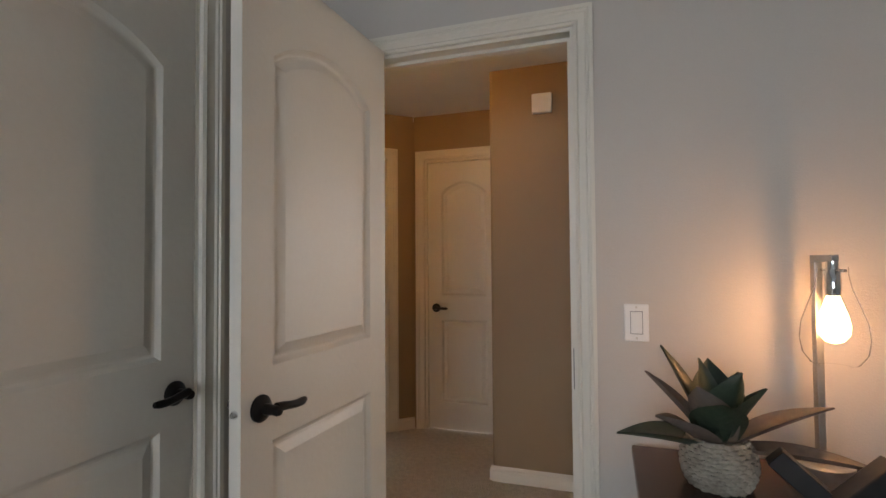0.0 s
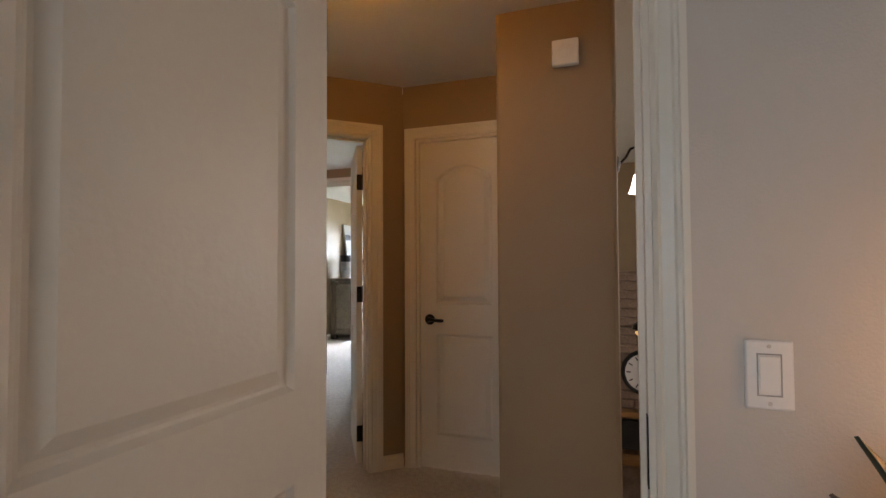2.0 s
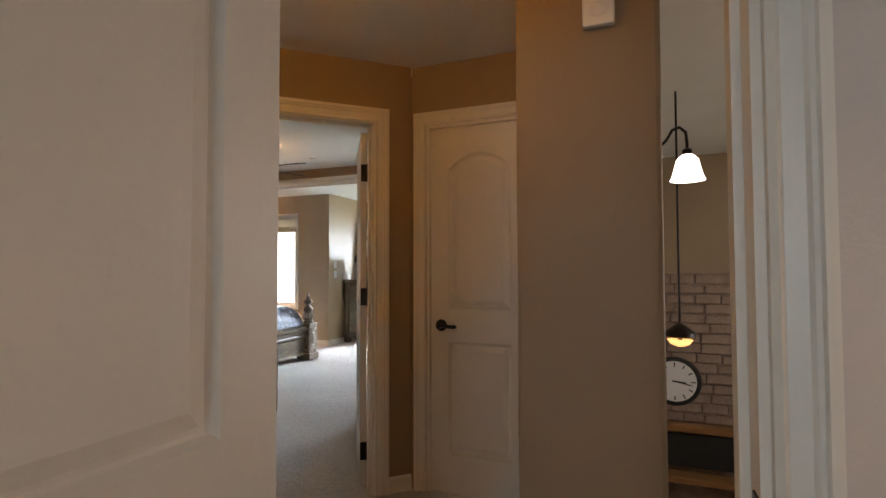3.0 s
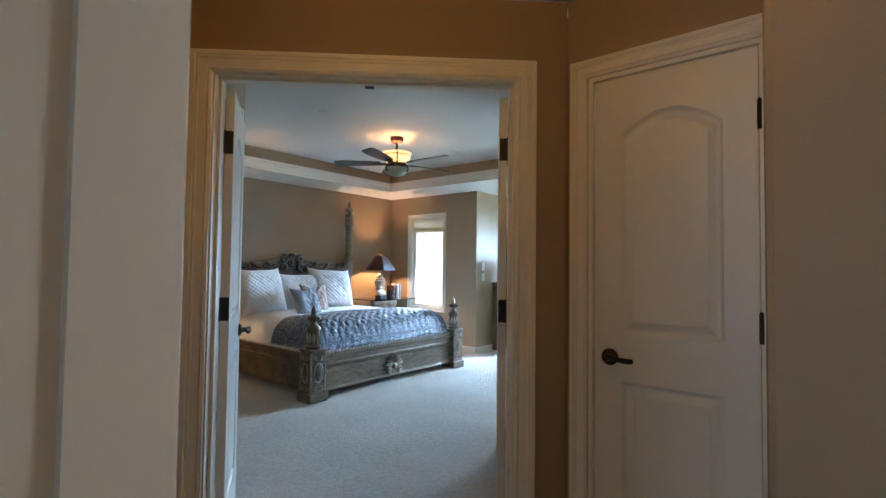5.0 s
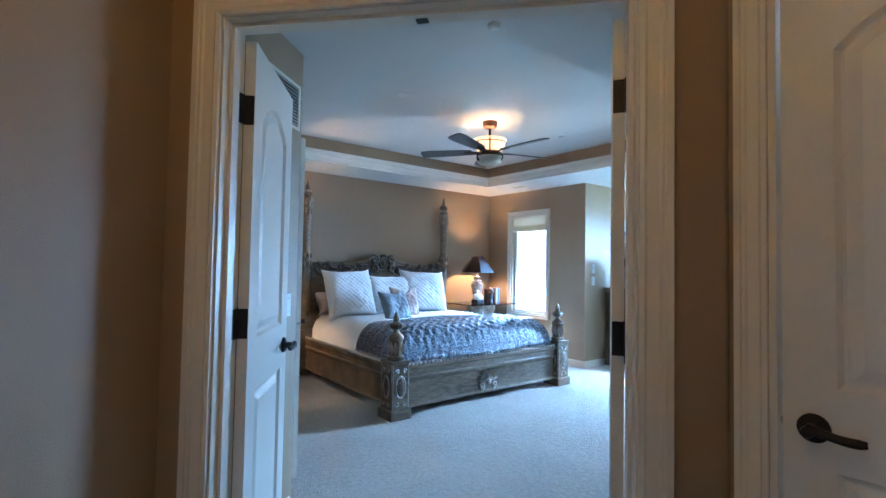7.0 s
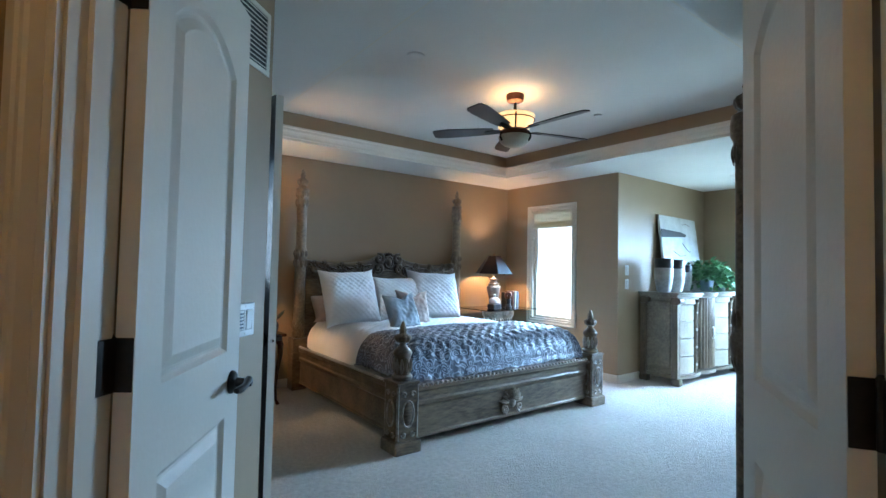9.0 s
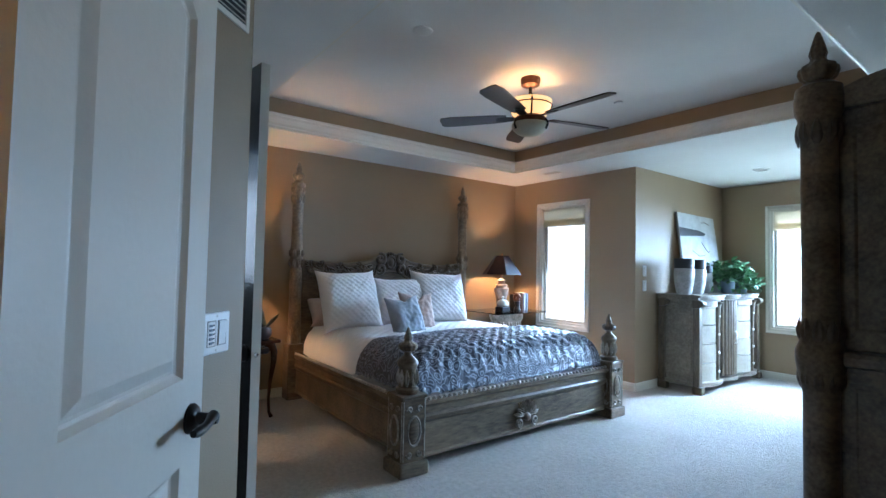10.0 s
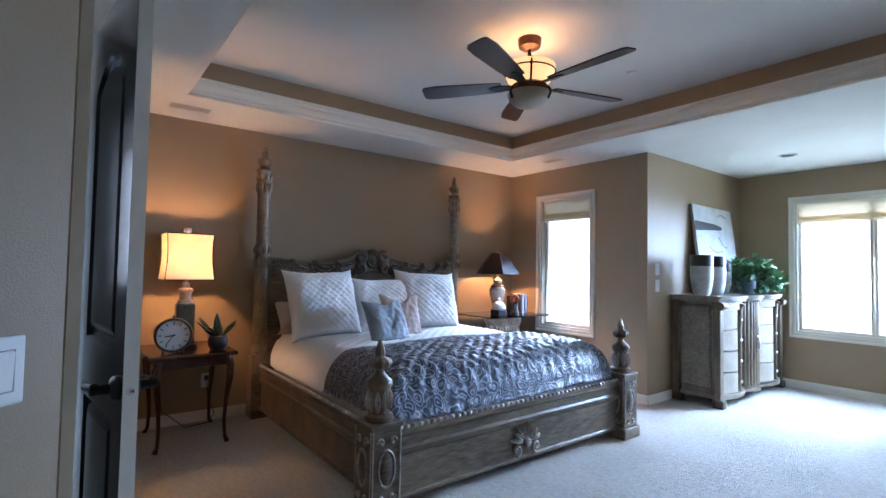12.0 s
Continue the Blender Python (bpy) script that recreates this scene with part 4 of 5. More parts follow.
for y in (-1.065, 1.065):
    foot_post(FX, y)
for y in (-1.055, 1.0):
    head_post(HX, y)


def rail(name, p, q, out):
    """Moulded rail between posts, p to q; out: the side it faces (unit vector)."""
    p, q = Vector(p), Vector(q)
    d = q - p
    prof = [(0, 0.07), (0.030, 0.07), (0.030, 0.085), (0.022, 0.095), (0.022, 0.285), (0.034, 0.30), (0.040, 0.325), (0.030, 0.34), (0.032, 0.385), (0.044, 0.40), (0.044, 0.425), (0.036, 0.432), (0, 0.432)]
    bm = bmesh.new()
    o = Vector(out)
    rows = [[bm.verts.new((b + o * h) + Vector((0, 0, z))) for h, z in prof] for b in (p, q)]
    for i in range(len(prof)):
        j = (i + 1) % len(prof)
        bm.faces.new((rows[0][i], rows[0][j], rows[1][j], rows[1][i]))
    bm.faces.new(rows[0])
    bm.faces.new(rows[1])
    r = part(name, bm, M_BED, bed)
    n = int(d.length / 0.042)
    sub = bmesh.new()
    for i in range(n):
        c = p + d * ((i + 0.5) / n) + o * 0.036 + Vector((0, 0, 0.436))
        bmesh.ops.create_uvsphere(sub, u_segments=8, v_segments=6, radius=0.0135, matrix=Matrix.Translation(c))
    tagged(part("beading", sub, M_NAIL, r, "row of pewter beads", 60), kind="stuff")
    return r


rail("footboard", (FX, -0.98, 0), (FX, 0.98, 0), (1, 0, 0))
rail("side_rail", (-1.93, -1.03, 0), (-0.085, -1.03, 0), (0, -1, 0))
rail("side_rail", (-1.93, 1.0, 0), (-0.085, 1.03, 0), (0, 1, 0))
FACE = Matrix(((0, 0, 1, 0), (1, 0, 0, 0), (0, 1, 0, 0), (0, 0, 0, 1)))
bm = bmesh.new()
lathe(bm, [(0.030, 0), (0.029, 0.018), (0.018, 0.030), (0.003, 0.034)], 18, Matrix.Translation((FX + 0.03, -0.015, 0.175)) @ Matrix.Rotation(radians(90), 4, "Y"))
shell = part("shell_medallion", bm, M_CARVE, bed, "silvered carved shell", 60)
for i in range(9):
    a = radians(10 + 160 * i / 8)
    m = Matrix.Translation((FX + 0.026, -0.015, 0.18)) @ FACE @ Matrix.Rotation(a, 4, "Z") @ Matrix.Translation((0.026, 0, 0))
    bm = bmesh.new()
    leaf_bump(bm, m, 0.108 if i % 2 == 0 else 0.096, 0.019, 0.028)
    part("shell_rib", bm, M_CARVE, shell, "", 60)
for s in (-1, 1):
    bm = bmesh.new()
    k = 22
    tube(bm, [(FX + 0.036, -0.015 + s * (0.085 + 0.036 * (1 - 0.8 * f) * math.cos(1.6 + 8.5 * f)), 0.135 - 0.036 * (1 - 0.8 * f) * math.sin(1.6 + 8.5 * f)) for f in [i / (k - 1) for i in range(k)]], 0.010, 7)
    part("shell_scroll", bm, M_CARVE, shell, "", 60)

# headboard: waved crest over a panel
bm = bmesh.new()
W0, W1 = -1.0, 0.945


def crest(f):
    c = abs((f - 0.5) * 2)
    return 1.275 + 0.075 * math.exp(-(c / 0.36) ** 2) + 0.050 * math.exp(-(c / 0.19) ** 4) + 0.035 * max(0.0, (c - 0.62) / 0.38) ** 1.4


top = [(W0 + (W1 - W0) * i / 40, crest(i / 40)) for i in range(41)]
HM = Matrix(((0, 0, 1, 0), (1, 0, 0, 0), (0, 1, 0, 0), (0, 0, 0, 1)))
prism(bm, [(W0, 0.30), (W1, 0.30)] + top[::-1], HX - 0.035, HX + 0.03, HM)
hb = part("headboard", bm, M_BED, bed)
for dz, rr, dx in ((-0.006, 0.022, 0.02), (-0.185, 0.015, 0.03)):
    bm = bmesh.new()
    tube(bm, [(HX + dx, y, z + dz) for y, z in top], rr, 8)
    part("crest_moulding", bm, M_BED, hb, "", 50)
yc = (W0 + W1) / 2
bm = bmesh.new()
prism(bm, [(y, z - 0.185) for y, z in top] + [(y, z - 0.012) for y, z in top[::-1]], HX + 0.03, HX + 0.038, HM)
part("crest_band", bm, M_CARVE2, hb, "dark band behind the carving")


def carved(name, build):
    """One carved piece: build(bm) draws it in x and z, and it is laid on the headboard's face."""
    b = bmesh.new()
    build(b)
    bmesh.ops.transform(b, matrix=Matrix.Translation((HX, yc, 0)) @ Matrix.Rotation(radians(90), 4, "Z"), verts=b.verts)
    return part(name, b, M_CARVE2, hb, "", 60)


def acanthus(b, x, z, ang, l, s, lobes=5):
    """A bowed leaf of paired lobes along a curling rib."""
    pts = []
    a = ang
    px, pz = x, z
    for i in range(lobes * 2 + 1):
        pts.append((px, -0.042 - 0.012 * math.sin(math.pi * i / (lobes * 2)), pz))
        px += s * math.cos(a) * l / (lobes * 2)
        pz += math.sin(a) * l / (lobes * 2)
        a += 0.20
    tube(b, pts, 0.013, 7, [1.3 - 0.9 * i / (lobes * 2) for i in range(lobes * 2 + 1)])
    for i in range(lobes):
        c = pts[i * 2]
        aa = ang + 0.40 * i
        for side in (-1, 1):
            d = aa + side * 0.75
            d = d if s > 0 else math.pi - d
            m = Matrix.Translation((c[0], -0.030, c[2])) @ Matrix.Rotation(radians(90), 4, "X") @ Matrix.Rotation(d, 4, "Z")
            leaf_bump(b, m, 0.105 * (1 - 0.11 * i), 0.026, 0.036)


for s in (-1, 1):
    for cx, ang, l in ((0.20, -0.75, 0.25), (0.42, -0.50, 0.24), (0.63, -0.35, 0.24), (0.80, -0.25, 0.17)):
        carved("acanthus_leaf", lambda b: acanthus(b, s * cx, crest(0.5 + cx / 1.945) - 0.075, ang, l, s))
    for cx, r in ((0.30, 0.050), (0.54, 0.042), (0.76, 0.042), (0.90, 0.036)):
        carved("carved_scroll", lambda b: scroll(b, s * cx, crest(0.5 + cx / 1.945) - 0.075, r, 1.4, -0.044, 0.017, s, 2.0 if s > 0 else math.pi - 2.0))
# centre cartouche: an oval rim of beads and scrolls round a raised boss
cart = carved("cartouche", lambda b: lathe(b, [(0.062, 0), (0.060, 0.022), (0.048, 0.030), (0.040, 0.022), (0.030, 0.026), (0.016, 0.040), (0.003, 0.044)], 24, Matrix.Translation((0, -0.03, 1.315)) @ Matrix.Rotation(radians(90), 4, "X") @ Matrix.Diagonal((1.05, 1.3, 1.1, 1))))
for s in (-1, 1):
    carved("carved_scroll", lambda b: scroll(b, s * 0.125, 1.350, 0.060, 1.3, -0.05, 0.024, s, 1.2 if s > 0 else math.pi - 1.2))
    carved("carved_scroll", lambda b: scroll(b, s * 0.135, 1.245, 0.055, 1.3, -0.05, 0.022, -s, -1.0 if s > 0 else math.pi + 1.0))
for i in range(7):
    a = radians(30 + 20 * i)
    carved("shell_rib", lambda b: leaf_bump(b, Matrix.Translation((0.042 * math.cos(a), -0.034, 1.335 + 0.042 * math.sin(a))) @ Matrix.Rotation(radians(90), 4, "X") @ Matrix.Rotation(a, 4, "Z"), 0.052, 0.016, 0.028))


def cushion_mesh(w, h, t, quilt=0, chop=0.0, k=56, sag=0.0):
    """A filled pillow standing in x and z."""
    bm = bmesh.new()
    sides = []
    for s in (-1, 1):
        grid = []
        for i in range(k + 1):
            row = []
            for j in range(k + 1):
                u, v = 2 * i / k - 1, 2 * j / k - 1
                e = max(0.0, (1 - abs(u) ** 2.6) * (1 - abs(v) ** 2.6))
                y = t / 2 * e ** 0.45
                if quilt:
                    a, b = (u + v) * quilt, (u - v) * quilt
                    y -= 0.013 * e ** 0.3 * (abs(math.cos(math.pi * a)) ** 6 + abs(math.cos(math.pi * b)) ** 6) * 0.6
                pin = 1 - 0.16 * (1 - abs(v) ** 3) * abs(u) ** 4
                pin2 = 1 - 0.16 * (1 - abs(u) ** 3) * abs(v) ** 4
                y += 0.022 * e ** 0.3 * noise.noise((u * 1.6 + w * 9, v * 1.6, s)) + 0.008 * e ** 0.3 * noise.noise((u * 5, v * 5 + w * 7, s))
                z = h / 2 * (1 + v * pin2) - chop * math.exp(-(u / 0.3) ** 2) * max(0.0, v) ** 2
                row.append(bm.verts.new((w / 2 * u * pin, s * max(y, 0.0015), z - sag * (u * u) * (1 + v) / 2)))
            grid.append(row)
        for i in range(k):
            for j in range(k):
                bm.faces.new((grid[i][j], grid[i + 1][j], grid[i + 1][j + 1], grid[i][j + 1]))
        sides.append(grid)
    bmesh.ops.remove_doubles(bm, verts=bm.verts, dist=0.0032)
    return bm


def pillow(name, x, y, z, w, h, t, lean, turn, mat, label, quilt=0, group="", roll=0, chop=0.0):
    root = thing(name, Matrix.Translation((x, y, z)) @ Matrix.Rotation(radians(90 + turn), 4, "Z") @ Matrix.Rotation(radians(-lean), 4, "X") @ Matrix.Rotation(radians(roll), 4, "Y"), label, "pillow", group)
    part("cover", cushion_mesh(w, h, t, quilt, chop), mat, root, "", 60)


# mattress with its white cover, then the spread over the foot
BX, BY = -4.365, 5.45
mat = thing("mattress", pose(BX, BY, 0), "mattress under a white quilted coverlet", "mattress")
bm = bmesh.new()
k, kk = 110, 150
X0, X1, Y0, Y1, ZT = -1.95, -0.012, -0.985, 0.965, 0.70


def bed_top(x, y):
    """Height of the made-up bed: flat on top, falling in a round shoulder to its sides and foot."""
    d = min(y - Y0, Y1 - y, X1 - x)
    r = 0.20
    if d >= r:
        s = 0.0
    else:
        s = r - math.sqrt(max(0.0, r * r - (r - max(0, d)) ** 2))
    return ZT - 1.4 * s + 0.012 * noise.noise((x * 2.5, y * 2.5, 0.3))


g = [[bm.verts.new((X0 + (-0.70 - X0) * (i / k), Y0 + (Y1 - Y0) * (0.5 - 0.5 * math.cos(math.pi * j / kk)), 0)) for j in range(kk + 1)] for i in range(k + 1)]
for row in g:
    for v in row:
        q = 10.5
        v.co.z = bed_top(v.co.x, v.co.y) - 0.007 * (abs(math.cos(math.pi * (v.co.x + v.co.y) * q)) ** 10 + abs(math.cos(math.pi * (v.co.x - v.co.y) * q)) ** 10)
for i in range(k):
    for j in range(kk):
        bm.faces.new((g[i][j], g[i + 1][j], g[i + 1][j + 1], g[i][j + 1]))
part("coverlet", bm, M_SHEET, mat, "white diamond-quilted coverlet", 60)
part("core", box((X0, Y0 + 0.03, 0.30), (X1 - 0.04, Y1 - 0.03, 0.47), 0.03), M_SHEET, mat)
spread = thing("bedspread", pose(BX, BY, 0), "grey-blue quilted paisley bedspread folded over the foot", "bedspread")
bm = bmesh.new()
k, kk = 130, 210
SX0 = -0.88
rows = []
for i in range(k + 1):
    row = []
    for j in range(kk + 1):
        f = j / kk
        y = Y0 - 0.012 + (Y1 - Y0 + 0.024) * (0.5 - 0.5 * math.cos(math.pi * f))
        x = SX0 + 0.05 * math.sin(f * 9) * (1 - i / k) + (X1 + 0.012 - SX0) * (i / k) ** 0.85
        z = bed_top(min(x, X1), min(max(y, Y0), Y1)) + 0.022
        q = 10.0
        wx, wy = x + 0.03 * noise.noise((x * 8, y * 8, 7.1)), y + 0.03 * noise.noise((x * 8, y * 8, 2.9))
        puff = abs(math.sin(math.pi * (wx + wy) * q) * math.sin(math.pi * (wx - wy) * q)) ** 0.6
        edge = 1 - math.exp(-((i / k) * 14))
        z += 0.013 * puff * edge + 0.008 * noise.noise((x * 7, y * 7, 1.7)) + 0.006 * noise.noise((x * 22, y * 22, 4.2)) + 0.004 * noise.noise((x * 55, y * 55, 8.4)) - 0.014 * (1 - edge)
        row.append(bm.verts.new((x, y, z)))
    rows.append(row)
for i in range(k):
    for j in range(kk):
        bm.faces.new((rows[i][j], rows[i + 1][j], rows[i + 1][j + 1], rows[i][j + 1]))
part("cloth", bm, M_SPREAD, spread, "", 180)

G = "pillows on the bed"
pillow("bed_pillow", BX - 1.80, BY - 0.62, 0.69, 0.72, 0.33, 0.20, 40, 0, M_BLUSH, "blush linen pillow against the headboard", 0, G)
pillow("bed_pillow", BX - 1.80, BY + 0.52, 0.69, 0.72, 0.33, 0.20, 40, 0, M_BLUSH, "blush linen pillow against the headboard", 0, G)
pillow("euro_pillow", BX - 1.54, BY - 0.645, 0.655, 0.65, 0.61, 0.30, 20, 4, M_SHEET, "large white quilted square pillow", 5.5, G, -1)
pillow("euro_pillow", BX - 1.56, BY + 0.39, 0.66, 0.68, 0.60, 0.30, 20, -4, M_SHEET, "large white quilted square pillow", 5.5, G, 3)
pillow("standard_pillow", BX - 1.60, BY - 0.05, 0.665, 0.66, 0.53, 0.24, 20, 0, M_SHEET, "white quilted pillow behind the cushions", 5.5, G)
pillow("throw_cushion", BX - 1.27, BY - 0.10, 0.655, 0.38, 0.40, 0.14, 22, -6, M_BLUSH, "blush velvet throw cushion", 0, G, 2, 0.08)
pillow("throw_cushion", BX - 1.10, BY - 0.31, 0.645, 0.38, 0.39, 0.15, 24, 4, M_SLATE, "slate-blue velvet throw cushion", 0, G, -3, 0.05)

# ---- study: side table, plant, lamp, sculpture ----


def tabletop_things():
    tb = thing("console_table", pose(0.50, 1.385, 0), "dark mahogany console table against the wall", "table")
    part("top", box((-0.425, -0.22, 0.685), (0.75, 0.205, 0.715), 0.006), M_MAHOG, tb)
    part("apron", box((-0.40, -0.20, 0.62), (0.73, 0.19, 0.685), 0.003), M_MAHOG, tb)
    for x in (-0.38, 0.71):
        for y in (-0.18, 0.17):
            part("leg", box((x - 0.025, y - 0.025, 0), (x + 0.025, y + 0.025, 0.62), 0.004), M_MAHOG, tb)
    Z = 0.715
    pot = thing("succulent_plant", pose(0.268, 1.37, Z), "dark agave succulent in a coiled rope pot", "plant")
    bm = bmesh.new()
    k = 12
    for i in range(k):
        f = i / (k - 1)
        r = 0.052 + 0.030 * math.sin(math.pi * (0.15 + 0.72 * f))
        tube(bm, [((r + 0.0035 * math.sin(19 * a + i * 3.14)) * math.cos(a), (r + 0.0035 * math.sin(19 * a + i * 3.14)) * math.sin(a), 0.006 + 0.0098 * i + 0.0012 * math.sin(9 * a + i)) for a in [2 * math.pi * j / 96 for j in range(97)]], 0.0060, 6)
    part("rope_pot", bm, M_ROPE, pot, "grey coiled rope pot", 60)
    part("lining", turned([(0.046, 0.004), (0.068, 0.03), (0.070, 0.08), (0.052, 0.112)], 24), M_ROPE, pot)
    specs = [(-175, 0.20, 12, 0.050), (-150, 0.17, 34, 0.044), (-125, 0.17, 62, 0.05), (168, 0.21, 50, 0.03), (150, 0.24, 62, 0.026), (-60, 0.19, 70, 0.055), (-20, 0.17, 60, 0.05), (30, 0.17, 72, 0.045), (5, 0.24, 30, 0.036), (-8, 0.27, 6, 0.036), (90, 0.20, 64, 0.05), (120, 0.19, 75, 0.03), (60, 0.18, 55, 0.045), (-95, 0.15, 55, 0.055)]
    for n, (az, ln, el, w) in enumerate(specs):
        ln, w = ln * 1.22, w * 1.12
        bm = bmesh.new()
        rows, kk = [], 12
        a, e = radians(az), radians(el)
        for i in range(kk + 1):
            f = i / kk
            d = ln * f
            lift = d * math.sin(e) - 0.10 * d * d / ln * math.cos(e)
            c = Vector((d * math.cos(e) * math.cos(a), d * math.cos(e) * math.sin(a), 0.085 + lift))
            ww = w * 1.2 * (0.35 + 0.65 * math.sin(math.pi * (0.05 + 0.72 * f))) * max(0.02, 1 - f ** 3.2)
            side = Vector((-math.sin(a), math.cos(a), 0))
            up = Vector((-math.sin(e) * math.cos(a), -math.sin(e) * math.sin(a), math.cos(e)))
            rows.append([bm.verts.new(c + side * ww * s + up * (0.45 * ww * abs(s) ** 1.6 + t)) for s, t in ((-1, 0), (-0.55, 0), (0, 0), (0.55, 0), (1, 0), (0.5, -0.004), (0, -0.005), (-0.5, -0.004))])
        for p, q in zip(rows, rows[1:]):
            for j in range(8):
                bm.faces.new((p[j], p[(j + 1) % 8], q[(j + 1) % 8], q[j]))
        bm.faces.new(rows[0])
        bm.faces.new(rows[-1])
        part("leaf", bm, M_LEAF3 if n in (1, 2, 3, 8, 9) else M_LEAF, pot, "", 60)

    lamp = thing("table_lamp", pose(0.524, 1.487, Z + 0.03, 0, 0, -75), "steel table lamp with a lit bulb in clear glass", "lamp")
    part("base", turned([(0.07, -0.03), (0.07, 0.012), (0.062, 0.016)], 28), M_STEEL, lamp)
    bm = bmesh.new()
    hexa(bm, (-0.009, -0.009, 0.016), (0.009, 0.009, 0.54), None, 0.0015)
    part("post", bm, M_STEEL, lamp)
    part("arm", box((0.009, -0.009, 0.522), (0.068, 0.009, 0.54), 0.0015), M_STEEL, lamp)
    S = Matrix.Translation((0.058, 0, 0))
    part("socket", turned([(0.013, 0.525), (0.013, 0.50), (0.017, 0.495), (0.0175, 0.455), (0.015, 0.44)], 20, S), M_CHROME, lamp, "chrome lamp socket", 40)
    bm = bmesh.new()
    tube(bm, [(0.02, 0, 0.502), (0.10, 0, 0.502)], 0.004, 8)
    part("pin", bm, M_CHROME, lamp)
    prof = [(0.032, 0.51), (0.033, 0.49), (0.038, 0.46), (0.052, 0.42), (0.067, 0.375), (0.071, 0.335), (0.066, 0.30), (0.050, 0.275), (0.034, 0.268)]
    bm = bmesh.new()
    seg = 32
    rings = [[bm.verts.new((0.058 + r * math.cos(2 * math.pi * i / seg), r * math.sin(2 * math.pi * i / seg), z)) for i in range(seg)] for r, z in prof + [(r - 0.0025, z) for r, z in prof[::-1]]]
    for a, b in zip(rings, rings[1:]):
        for i in range(seg):
            bm.faces.new((a[i], a[(i + 1) % seg], b[(i + 1) % seg], b[i]))
    g = part("glass_shade", bm, M_THIN, lamp, "clear blown glass shade", 60)
    g.visible_shadow = False
    b = part("bulb", turned([(0.013, 0.44), (0.018, 0.425), (0.028, 0.395), (0.034, 0.368), (0.032, 0.345), (0.020, 0.328), (0.003, 0.322)], 20, S), M_FILAMENT, lamp, "glowing filament bulb", 60)
    b.visible_shadow = False

    sc = thing("block_sculpture", pose(0.43, 1.20, Z), "dark metal sculpture of crossed square bars", "sculpture")
    for nm, c, ex, ry, rz in (("bar", (0.0, 0.03, 0.06), 0.105, 42, -8), ("bar", (0.045, 0.005, 0.065), 0.115, -38, 14)):
        part(nm, box((-ex, -0.022, -0.022), (ex, 0.022, 0.022), 0.003, Matrix.Translation(c) @ Matrix.Rotation(radians(rz), 4, "Z") @ Matrix.Rotation(radians(ry), 4, "Y")), M_BLACK, sc)
    bk = thing("book", pose(0.60, 1.22, Z, 0, 0, 25), "thin grey book lying on the table", "book")
    part("cover", box((-0.08, -0.06, 0), (0.08, 0.06, 0.02), 0.002), M_STONEV, bk)


tabletop_things()

# ---- bedroom: table and lamp on the door side ----


def cabriole(x, y, h, parent):
    bm = bmesh.new()
    sx, sy = (1 if x > 0 else -1), (1 if y > 0 else -1)
    pts = [(x + sx * dx, y + sy * dx, z) for dx, z in ((0.0, h), (0.014, h * 0.9), (0.012, h * 0.75), (-0.004, h * 0.5), (-0.012, h * 0.25), (-0.006, 0.04), (0.010, 0.0))]
    tube(bm, pts, 0.02, 8, [1.3, 1.4, 1.1, 0.75, 0.6, 0.6, 0.9])
    part("leg", bm, M_MAHOG, parent, "", 60)


nt = thing("bedside_table", pose(-6.165, 3.83, 0), "dark wooden bedside table with slender curved legs", "table")
bm = bmesh.new()
hexa(bm, (-0.315, -0.275, 0.615), (0.315, 0.265, 0.64), None, 0.008)
part("top", bm, M_MAHOG, nt)
part("apron", box((-0.27, -0.235, 0.545), (0.27, 0.225, 0.615), 0.004), M_MAHOG, nt, "dark carved apron")
for x in (-0.255, 0.255):
    for y in (-0.22, 0.21):
        cabriole(x, y, 0.60, nt)

lb = thing("table_lamp", pose(-6.20, 3.80, 0.64), "lit table lamp with a square linen shade", "lamp")
part("base", box((-0.075, -0.075, 0), (0.075, 0.075, 0.03), 0.004), M_BLACK, lb)
part("body", box((-0.060, -0.060, 0.03), (0.060, 0.060, 0.325), 0.014), M_MIRR, lb, "mirrored grey-green body")
part("shoulder", turned([(0.052, 0.325), (0.050, 0.345), (0.038, 0.352), (0.038, 0.405), (0.050, 0.410), (0.050, 0.428), (0.026, 0.442), (0.026, 0.47), (0.014, 0.475), (0.012, 0.50)], 20), M_URN, lb, "", 40)
bm = bmesh.new()
k = 10
for s in range(4):
    ang = math.pi / 2 * s
    m = Matrix.Rotation(ang, 4, "Z")
    rows = []
    for i in range(k + 1):
        f = i / k
        w = 0.160 - 0.011 * math.sin(math.pi * f) - 0.008 * f
        z = 0.50 + 0.33 * f
        rows.append([bm.verts.new(m @ Vector((x * w, -w, z))) for x in (-1, 1)])
    for a, b in zip(rows, rows[1:]):
        bm.faces.new((a[0], a[1], b[1], b[0]))
bmesh.ops.remove_doubles(bm, verts=bm.verts, dist=0.001)
part("shade", bm, M_LSHADE, lb, "glowing cream linen shade")
bm = bmesh.new()
for z, w in ((0.50, 0.160), (0.83, 0.152)):
    tube(bm, [(-w, -w, z), (w, -w, z), (w, w, z), (-w, w, z), (-w, -w, z)], 0.004, 6)
for sx in (-1, 1):
    for sy in (-1, 1):
        tube(bm, [(sx * (0.160 - 0.011 * math.sin(math.pi * f) - 0.008 * f), sy * (0.160 - 0.011 * math.sin(math.pi * f) - 0.008 * f), 0.50 + 0.33 * f) for f in [i / 10 for i in range(11)]], 0.0035, 6)
part("piping", bm, M_COPPER, lb, "brown piping on the shade's edges")
part("finial", turned([(0.008, 0.82), (0.012, 0.84), (0.026, 0.85), (0.026, 0.875), (0.012, 0.88)], 18), M_CERAM, lb)


